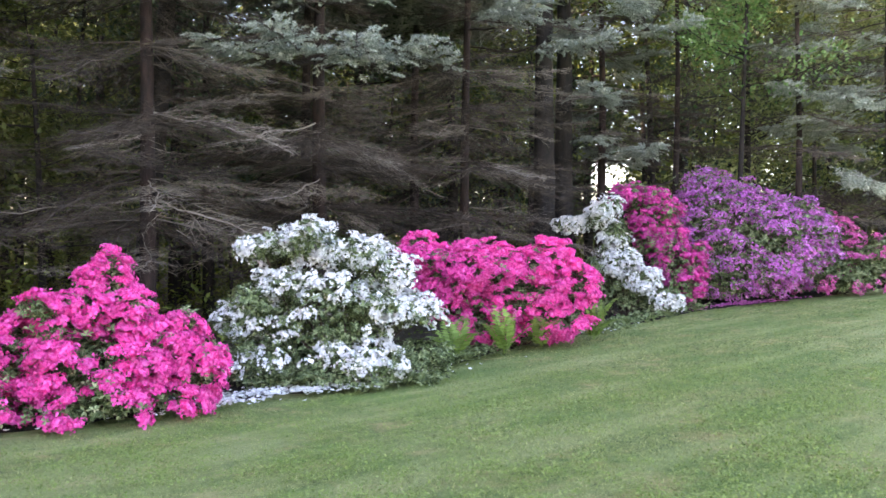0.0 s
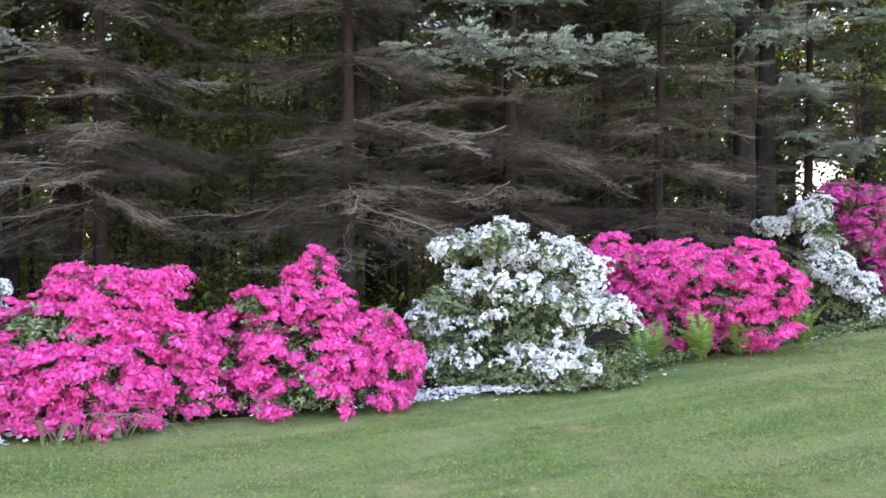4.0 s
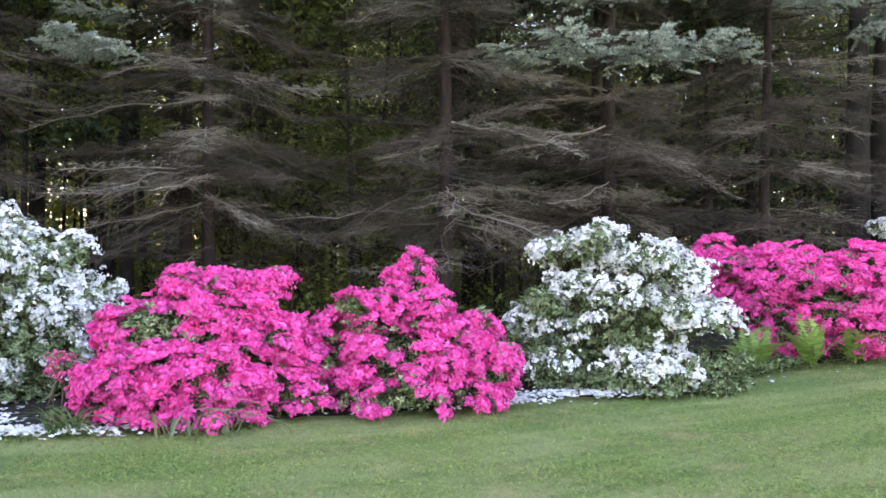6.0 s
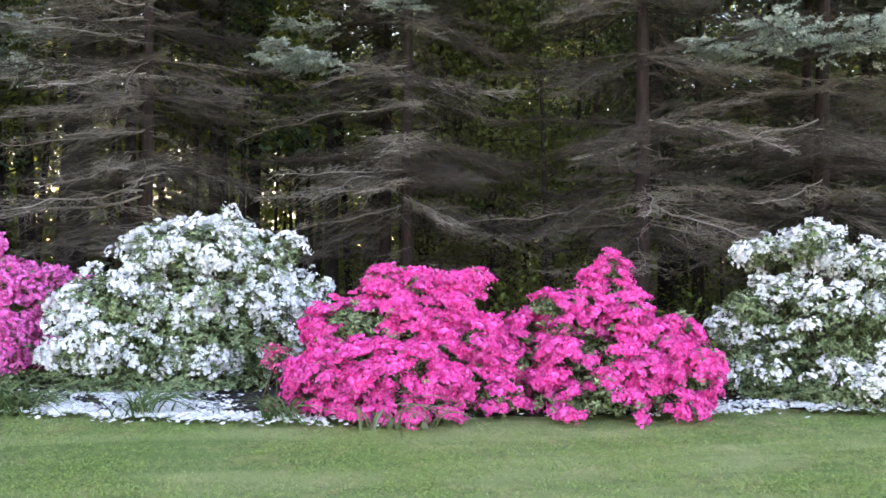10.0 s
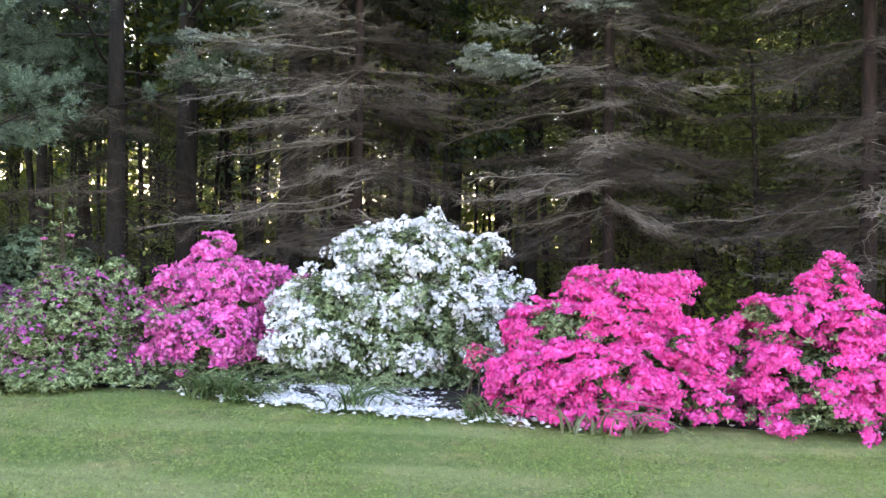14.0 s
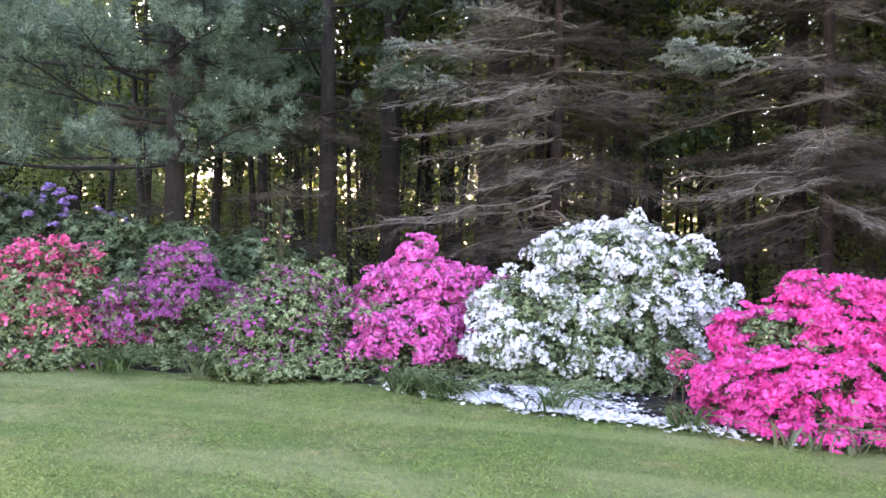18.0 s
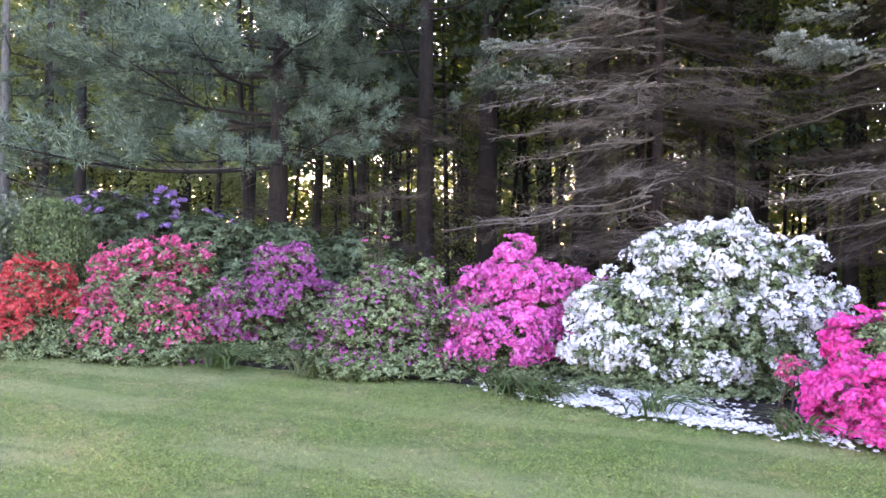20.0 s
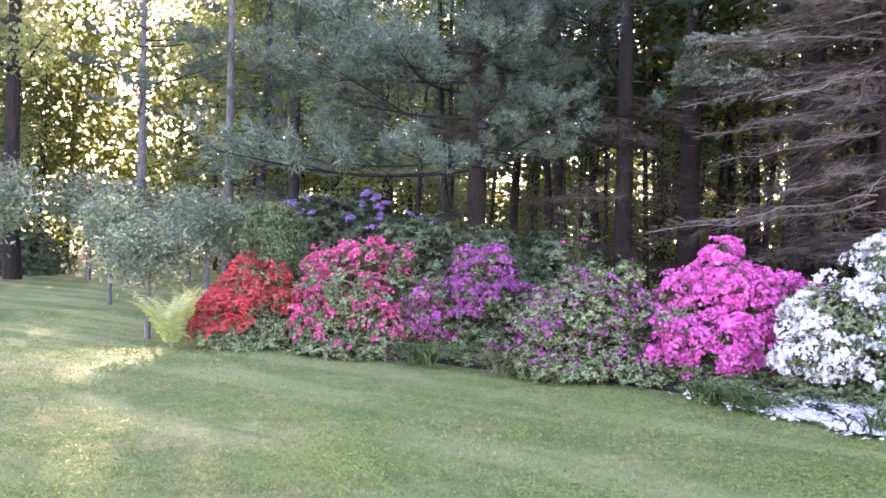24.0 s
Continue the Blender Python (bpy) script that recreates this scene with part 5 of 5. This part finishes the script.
wood()
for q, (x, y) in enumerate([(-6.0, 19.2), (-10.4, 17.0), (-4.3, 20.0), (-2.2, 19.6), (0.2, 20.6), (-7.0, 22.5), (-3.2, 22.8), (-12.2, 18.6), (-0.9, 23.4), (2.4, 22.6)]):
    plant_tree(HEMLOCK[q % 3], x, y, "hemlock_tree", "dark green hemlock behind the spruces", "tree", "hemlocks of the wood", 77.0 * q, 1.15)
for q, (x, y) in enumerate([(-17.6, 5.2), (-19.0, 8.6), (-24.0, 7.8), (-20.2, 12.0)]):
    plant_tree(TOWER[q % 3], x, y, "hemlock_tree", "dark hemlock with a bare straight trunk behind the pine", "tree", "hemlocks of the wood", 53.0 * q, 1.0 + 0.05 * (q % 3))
POLE = [wood_tree(170 + q, 11.0, 0.045 + 0.012 * q, 4.2, 900, 0.18, 1.5) for q in range(3)]
r_pole = np.random.default_rng(91)
for q in range(70):
    b, d = radians(r_pole.uniform(38, 80)), r_pole.uniform(17, 34)
    plant_tree(POLE[q % 3], -math.sin(b) * d, math.cos(b) * d, "woodland_tree", "pole-thin dark trunk in the wood", "tree", "thin trunks of the wood", 31.0 * q, float(r_pole.uniform(0.85, 1.15)))
# the thick trunks that stand between the pine and the spruces, and green undertrees behind the row
STOUT = [wood_tree(230 + q, 14.0, 0.21 + 0.02 * q, 5.5, 2400, 0.2, 2.8, "needle_dark") for q in range(2)]
for q, (b, d, w) in enumerate([(61.9, 16.6, 0.95), (55.4, 16.2, 1.1), (70.3, 17.0, 0.55), (68.0, 18.0, 0.4), (47.6, 17.5, 0.7), (44.9, 19.5, 0.75)]):
    plant_tree(STOUT[q % 2], -math.sin(radians(b)) * d, math.cos(radians(b)) * d, "woodland_tree", "stout dark straight trunk at the wood's edge", "tree", "trees of the wood", 60.0 * q, w)
UNDER = [wood_tree(240 + q, 7.5, 0.06, 0.7, 5200, 0.12, 2.3, "leaf_lit") for q in range(2)]
for q, (b, d, w) in enumerate([(25.5, 15.3, 0.95), (28.8, 17.0, 1.0), (23.5, 17.5, 1.1), (8.5, 19.0, 0.9), (14.0, 17.2, 0.6), (21.5, 16.4, 0.5), (4.0, 20.0, 1.0), (36.5, 18.0, 0.7), (63.5, 19.5, 0.7), (72.0, 19.0, 0.6), (-3.5, 21.0, 1.0), (48.5, 21.0, 0.8)]):
    plant_tree(UNDER[q % 2], -math.sin(radians(b)) * d, math.cos(radians(b)) * d, "woodland_tree", "young green broadleaved tree under the spruces", "tree", "young trees of the wood", 80.0 * q, w)
# A row of high crowns added to keep direct sun off the lawn.
SUN_SCREEN = wood_tree(190, 18.0, 0.11, 9.7, 7000, 0.22, 3.4, "leaf_sunlit")
for x, y in [(-36.0 - 2.6 * (q % 4), -44.0 + 2.1 * q) for q in range(25)]:
    if abs((x + 11.5) * math.cos(sa) + (y + 1.4) * math.sin(sa)) < 4.0:
        continue
    plant_tree(SUN_SCREEN, x, y, "woodland_tree", "tall bare-trunked tree beyond the orchard, high crown added to shade the lawn", "tree", "trees beyond the orchard", 20.0, 1.0)


# West crowns wear the brightened leaf tint to look backlit.
WEST = [wood_tree(180 + q, 16.0, 0.13 + 0.03 * q, 2.2 + q, 8000, 0.17, 3.6, "leaf_sunlit") for q in range(4)]


def west_wood():
    """The trees beyond the orchard, through which the evening sun comes."""
    r = np.random.default_rng(33)
    placed = []
    tries = 0
    while len(placed) < 78 and tries < 4000:
        tries += 1
        # Reaches far south, with unseen trees added to shade the lawn.
        x, y = r.uniform(-64, -29), r.uniform(-42, 6)
        # a gap in the trees towards the sun
        off = abs((x + 11.5) * math.cos(sa) + (y + 1.4) * math.sin(sa))
        if off < 3.2 or any((x - p) ** 2 + (y - q) ** 2 < 9 for p, q in placed):
            continue
        placed.append((x, y))
        kind = WEST if r.random() < 0.65 else SLIM
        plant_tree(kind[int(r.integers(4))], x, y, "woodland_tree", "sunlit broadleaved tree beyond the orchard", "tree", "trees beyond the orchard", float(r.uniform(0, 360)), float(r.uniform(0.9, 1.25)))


west_wood()


def far_woods():
    """Leaf masses of the wood's far side."""
    r = np.random.default_rng(44)
    k = 300000
    b, d = np.radians(np.where(r.random(k) < 0.72, r.uniform(-50, 90, k), r.uniform(90, 116, k))), r.uniform(46, 66, k)
    lump = np.array([noise.noise(Vector((q * 9, e * 0.12, 7.7))) for q, e in zip(b[::20], d[::20])]).repeat(20)[:k]
    b[:] = b[::20].repeat(20)[:k] + r.normal(0, 0.012, k)
    tall, low = np.where(b < 0.85, 20.0, np.where(b > 1.5, 25.0, 13.0)), np.where(b > 1.5, 1.0, 1.4)
    z = tall * r.random(k // 20 + 1).repeat(20)[:k] ** low + r.normal(0, 0.5, k)
    P = np.stack([-np.sin(b) * d, np.cos(b) * d, np.abs(z)], 1)
    P[:, 2] += height(P[:, 0])
    P = P[~((b > 0.65) & (b < 1.2) & (P[:, 2] < 5.5) & (np.sin(b * 53) > -0.35))]
    a = np.arctan2(-P[:, 0], P[:, 1])
    P = P[~((a > 0.8) & (a < 1.3) & (P[:, 2] > 4.0) & (np.sin(a * 47 + P[:, 2] * 0.8) > 0.1))]
    P = P[~((np.abs(np.arctan2(P[:, 0], P[:, 1]) - 0.19) < 0.022) & (P[:, 2] > 3.5) & (P[:, 2] < 7.5))]
    # Leaves are cut away along the sun's path to light a patch of lawn.
    beam = np.hypot(P[:, 0] + 11.5, P[:, 1] + 1.4) * math.tan(se)
    P = P[(np.abs((P[:, 0] + 11.5) * math.cos(sa) + (P[:, 1] + 1.4) * math.sin(sa)) > 0.8) | (np.abs(P[:, 2] - beam) > 0.42)]
    k = len(P)
    N = np.array([0, 0, 0.5]) + r.normal(0, 0.6, P.shape)
    j = 20000
    b, d = np.radians(r.uniform(30, 84, j)), r.uniform(34, 46, j)
    b[:] = b[::20].repeat(20)[:j] + r.normal(0, 0.014, j)
    Q = np.stack([-np.sin(b) * d, np.cos(b) * d, np.abs(4.2 * r.random(j // 20 + 1).repeat(20)[:j] ** 1.3 + r.normal(0, 0.35, j))], 1)
    Q = Q[edge_side(Q[:, 0], Q[:, 1]) > 6]
    P, k = np.concatenate([P, Q]), k + len(Q)
    N = np.concatenate([N, np.array([0, 0, 0.5]) + r.normal(0, 0.6, Q.shape)])
    ob = new("far_woods", mesh("far_woods", [scatter(*leaf_template(0.6, 0.06), P, N, np.where(P[:, 1] < 5, 0.72, 1.0) * r.uniform(0.26, 0.56, k), r=r)], M["leaf_wood"]))
    tagged(ob, "leafy far side of the wood catching evening sun", "woods", kind="stuff")
    # the last rank of crowns, against the sky, in a leaf tint brightened to glow
    k = 34000
    b, d, z = np.radians(r.uniform(-40, 118, k)), r.uniform(67, 76, k), 17.0 * r.random(k)
    gap = np.array([noise.noise(Vector((p * 26, q * 0.5, 2.2))) for p, q in zip(b, z)])
    ok = (gap > r.normal(-0.2, 0.08, k)) & ~((np.abs(b + 0.19) < 0.03) & (z > 3.0) & (z < 9.0))
    b, d, z = b[ok], d[ok], z[ok]
    P = np.stack([-np.sin(b) * d, np.cos(b) * d, z], 1)
    P[:, 2] += height(P[:, 0])
    ob = new("far_woods", mesh("far_woods", [scatter(*leaf_template(0.7, 0.06), P, r.normal(0, 1, P.shape), r.uniform(0.6, 1.1, len(P)), r=r)], M["leaf_sunlit"]))
    tagged(ob, "last rank of leafy crowns against the sky, tinted as sunlit", "woods", kind="stuff")


far_woods()


def canopy():
    """A leaf roof over the wood, above the view, added to block light from overhead."""
    r = np.random.default_rng(46)
    k = 9000
    b, d = np.radians(r.uniform(-60, 92, k)), 13 + 31 * np.sqrt(r.random(k))
    x, y = -np.sin(b) * d, np.cos(b) * d
    ok = (edge_side(x, y) > 6.5) & (d > 26) & (b < radians(33))
    x, y, d = x[ok], y[ok], d[ok]
    P = np.stack([x, y, 10.5 + r.uniform(0, 3.0, len(x)) + height(x) + np.clip(d - 30, 0, 20) * 0.25], 1)
    N = np.array([0, 0, 1.0]) + r.normal(0, 0.4, P.shape)
    ob = new("tree_canopy", mesh("tree_canopy", [scatter(*leaf_template(0.7, 0.06), P, N, r.uniform(0.7, 1.2, len(P)), r=r)], M["leaf_wood"]))
    tagged(ob, "unseen green leaf layer added over the wood to shade it", "canopy", kind="stuff")


canopy()
FRUIT = [wood_tree(160 + q, 1.62, 0.045, 1.08, 6500, 0.075, 0.76, "leaf_fruit", "bark_grey", 0.22) for q in range(3)]
for q, (x, y, s) in enumerate([(-13.3, -1.65, 0.88), (-19.3, -3.05, 1.15), (-24.3, -1.35, 1.4), (-18.6, -5.9, 1.5), (-26.5, -3.9, 1.5), (-25.5, -7.4, 1.7), (-28.5, -2.2, 1.5), (-25.0, 0.6, 1.4), (-29.5, -5.4, 1.7), (-20.6, -1.2, 1.2)]):
    tree = plant_tree(FRUIT[q % 3], x, y, "fruit_tree", "small round fruit tree with grey-green leaves on the lawn", "tree", "fruit trees on the lawn", 70.0 * q, s)
    if q == 0:
        part("trunk_guard", mesh("trunk_guard", [tube([(0, 0, 0.02), (0.0, 0, 0.2)], [0.055, 0.05], 10)], M["petal_white"], True), tree, "white plastic trunk guard")


def weeping(x, y, seed):
    """A weeping shrub: strands of small leaves hanging from an arched crown."""
    r = np.random.default_rng(seed)
    thing = tagged(new("weeping_shrub"), "dense green weeping shrub hanging to the ground", "shrub")
    thing.matrix_basis = pose(x, y, float(height(x))) @ Matrix.Scale(1.06, 4)
    part("stem", mesh("stem", [tube([(0, 0, -0.05), (0.03, 0, 0.9), (0, 0, 1.75)], [0.05, 0.04, 0.02], 8)], M["bark_grey"], True), thing)
    for q in range(70):
        a, reach = q * 2.39996 + r.normal(0, 0.1), r.uniform(0.2, 0.52)
        s = np.linspace(0, 1, 14)
        out = reach * np.clip(s * 3.2, 0, 1) ** 0.6
        z = 1.72 + 0.22 * np.sin(np.clip(s * 3, 0, 1) * np.pi) * r.uniform(0.5, 1.1) - (s ** 1.5) * r.uniform(1.0, 1.65)
        line = np.stack([np.cos(a) * out, np.sin(a) * out, np.maximum(z, 0.05)], 1) + r.normal(0, 0.01, (14, 3))
        k = 130
        u = r.random(k)
        P = np.stack([np.interp(u, s, line[:, c]) for c in range(3)], 1) + r.normal(0, 0.026, (k, 3))
        N = np.array([math.cos(a), math.sin(a), 0.2]) + r.normal(0, 0.4, (k, 3))
        ob = part("hanging_strand", mesh("hanging_strand", [tube(line, np.linspace(0.006, 0.002, 14), 3), scatter(*LEAF, P, N, r.uniform(0.045, 0.075, k), r=r)], M["leaf_weep"]), thing)


weeping(-12.75, 0.08, 71)


def thicket():
    """Dark bushes along the far side of the orchard."""
    r = np.random.default_rng(83)
    for q in range(16):
        x, y, tall = -31.5 - r.uniform(0, 3.0), -17.0 + 1.5 * q + r.normal(0, 0.4), r.uniform(1.3, 2.4)
        if abs((x + 11.5) * math.cos(sa) + (y + 1.4) * math.sin(sa)) < 2.2:
            continue
        bush = tagged(new("bush"), "dark green bush at the far side of the orchard", "shrub", "bushes beyond the orchard")
        bush.matrix_basis = pose(float(x), float(y), float(height(x)))
        u = ball(r, 900)
        u[:, 2] = np.abs(u[:, 2])
        lump = 0.8 + 0.25 * np.sin(u[:, 0] * 6 + q) * np.sin(u[:, 1] * 5) + r.normal(0, 0.06, 900)
        P = u * (1.5, 1.5, tall) * (lump * r.uniform(0.6, 1.0, 900))[:, None]
        part("stem", mesh("stem", [tube([(0, 0, -0.05), (0.05, 0, 0.4 * tall), (0, 0.05, 0.8 * tall)], [0.05, 0.035, 0.01], 6)], M["bark_wood"], True), bush)
        part("foliage", mesh("foliage", [scatter(*ROSETTE, P, u + r.normal(0, 0.4, u.shape), r.uniform(0.1, 0.18, 900), r=r)], M["leaf_rhodo"]), bush, kind="stuff")


thicket()


def lanky_azalea(x, y, seed):
    """Tall thin stems with a few pale blossoms."""
    r = np.random.default_rng(seed)
    thing = tagged(new("azalea"), "lanky thin-stemmed azalea with a few pink blossoms", "shrub", "flowering shrubs of the bed")
    thing.matrix_basis = pose(x, y, float(height(x)))
    for q in range(9):
        a, ln = r.uniform(0, 6.283), r.uniform(1.3, 2.15)
        e = np.array([math.cos(a) * 0.38 * r.random(), math.sin(a) * 0.38 * r.random(), ln])
        m = e * 0.5 + r.normal(0, 0.06, 3)
        part("stem", mesh("stem", [tube([(0, 0, 0), m, e], [0.012, 0.009, 0.004], 5)], M["stem"], True), thing)
        k = 24
        u = r.uniform(0.3, 1.02, k)
        P = e * u[:, None] + r.normal(0, 0.07, (k, 3))
        part("foliage", mesh("foliage", [scatter(*ROSETTE, P, np.array([0, 0, 1.0]) + r.normal(0, 0.4, (k, 3)), r.uniform(0.06, 0.09, k), r=r)], M["leaf_azalea"]), thing, kind="stuff")
        if q % 2 == 0:
            ob = part("blossom_spray", SPRAYS["magenta"][q % 6][0], thing)
            ob.matrix_basis = Matrix.Translation((e * r.uniform(0.7, 1.0)).tolist()) @ Matrix.Scale(0.42, 4)


lanky_azalea(-10.75, 3.95, 72)


# the broadleaved trees behind the far azaleas, and two old trunks
# LOW_LEAF takes the sun-brightened leaf tint as well.
LOW_LEAF = wood_tree(195, 9.0, 0.09, 1.8, 6500, 0.13, 2.4, "leaf_sunlit")
MAPLE = wood_tree(198, 9.5, 0.07, 4.4, 5200, 0.115, 2.3, "leaf_maple")
# Sunlight beyond the orchard is coloured into these crowns.
SUNLIT_LEAF = wood_tree(195, 9.0, 0.08, 1.6, 8000, 0.15, 2.6, "leaf_sunlit")
plant_tree(LOW_LEAF, 7.2, 20.4, "woodland_tree", "bright green broadleaved tree behind the purple azalea", "tree", "trees of the wood", 40.0, 1.0)
plant_tree(MAPLE, 6.3, 18.3, "woodland_tree", "bright green broadleaved tree behind the purple azalea", "tree", "trees of the wood", 250.0, 0.95)
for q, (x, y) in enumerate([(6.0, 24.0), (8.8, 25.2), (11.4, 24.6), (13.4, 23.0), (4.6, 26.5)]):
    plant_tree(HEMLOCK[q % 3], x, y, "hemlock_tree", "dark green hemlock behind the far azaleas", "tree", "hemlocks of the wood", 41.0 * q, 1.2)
for x, y in [(-9.9, 21.5), (-11.9, 24.0), (-7.2, 25.0)]:
    plant_tree(LOW_LEAF, x, y, "woodland_tree", "broadleaved tree deep in the wood, leaves tinted bright as sunlit", "tree", "trees of the wood", 12.0 * x, 1.15)
plant_tree(LOW_LEAF, 10.6, 23.5, "woodland_tree", "broadleaved tree at the wood's edge, leaves tinted bright as sunlit", "tree", "trees of the wood", 160.0, 1.1)
OLD = wood_tree(196, 14.0, 0.24, 6.5, 2200, 0.22, 2.8)
plant_tree(OLD, 2.0, 18.2, "woodland_tree", "thick dark trunk at the wood's edge", "tree", "trees of the wood", 10.0, 1.0)
plant_tree(OLD, 2.75, 18.9, "woodland_tree", "thick dark trunk at the wood's edge", "tree", "trees of the wood", 130.0, 0.95)
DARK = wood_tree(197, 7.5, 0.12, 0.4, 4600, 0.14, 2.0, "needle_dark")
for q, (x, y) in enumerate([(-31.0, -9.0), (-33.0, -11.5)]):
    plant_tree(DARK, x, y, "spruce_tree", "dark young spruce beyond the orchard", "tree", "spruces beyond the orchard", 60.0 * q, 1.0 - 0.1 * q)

for q, (x, y) in enumerate([(9.6, 22.4), (12.4, 22.6), (13.8, 26.0)]):
    plant_tree(UNDER[q % 2], x, y, "woodland_tree", "green broadleaved tree behind the purple azalea", "tree", "trees of the wood", 95.0 * q, 1.1 + 0.1 * q)
for q in range(14):
    x, y = -33.0 - 2.5 * (q % 5), -14.0 + 1.75 * q
    if abs((x + 11.5) * math.cos(sa) + (y + 1.4) * math.sin(sa)) > 3.5:
        plant_tree(SUNLIT_LEAF, x, y, "woodland_tree", "leafy sunlit tree beyond the orchard", "tree", "trees beyond the orchard", 47.0 * q, 1.1 + 0.05 * (q % 4))
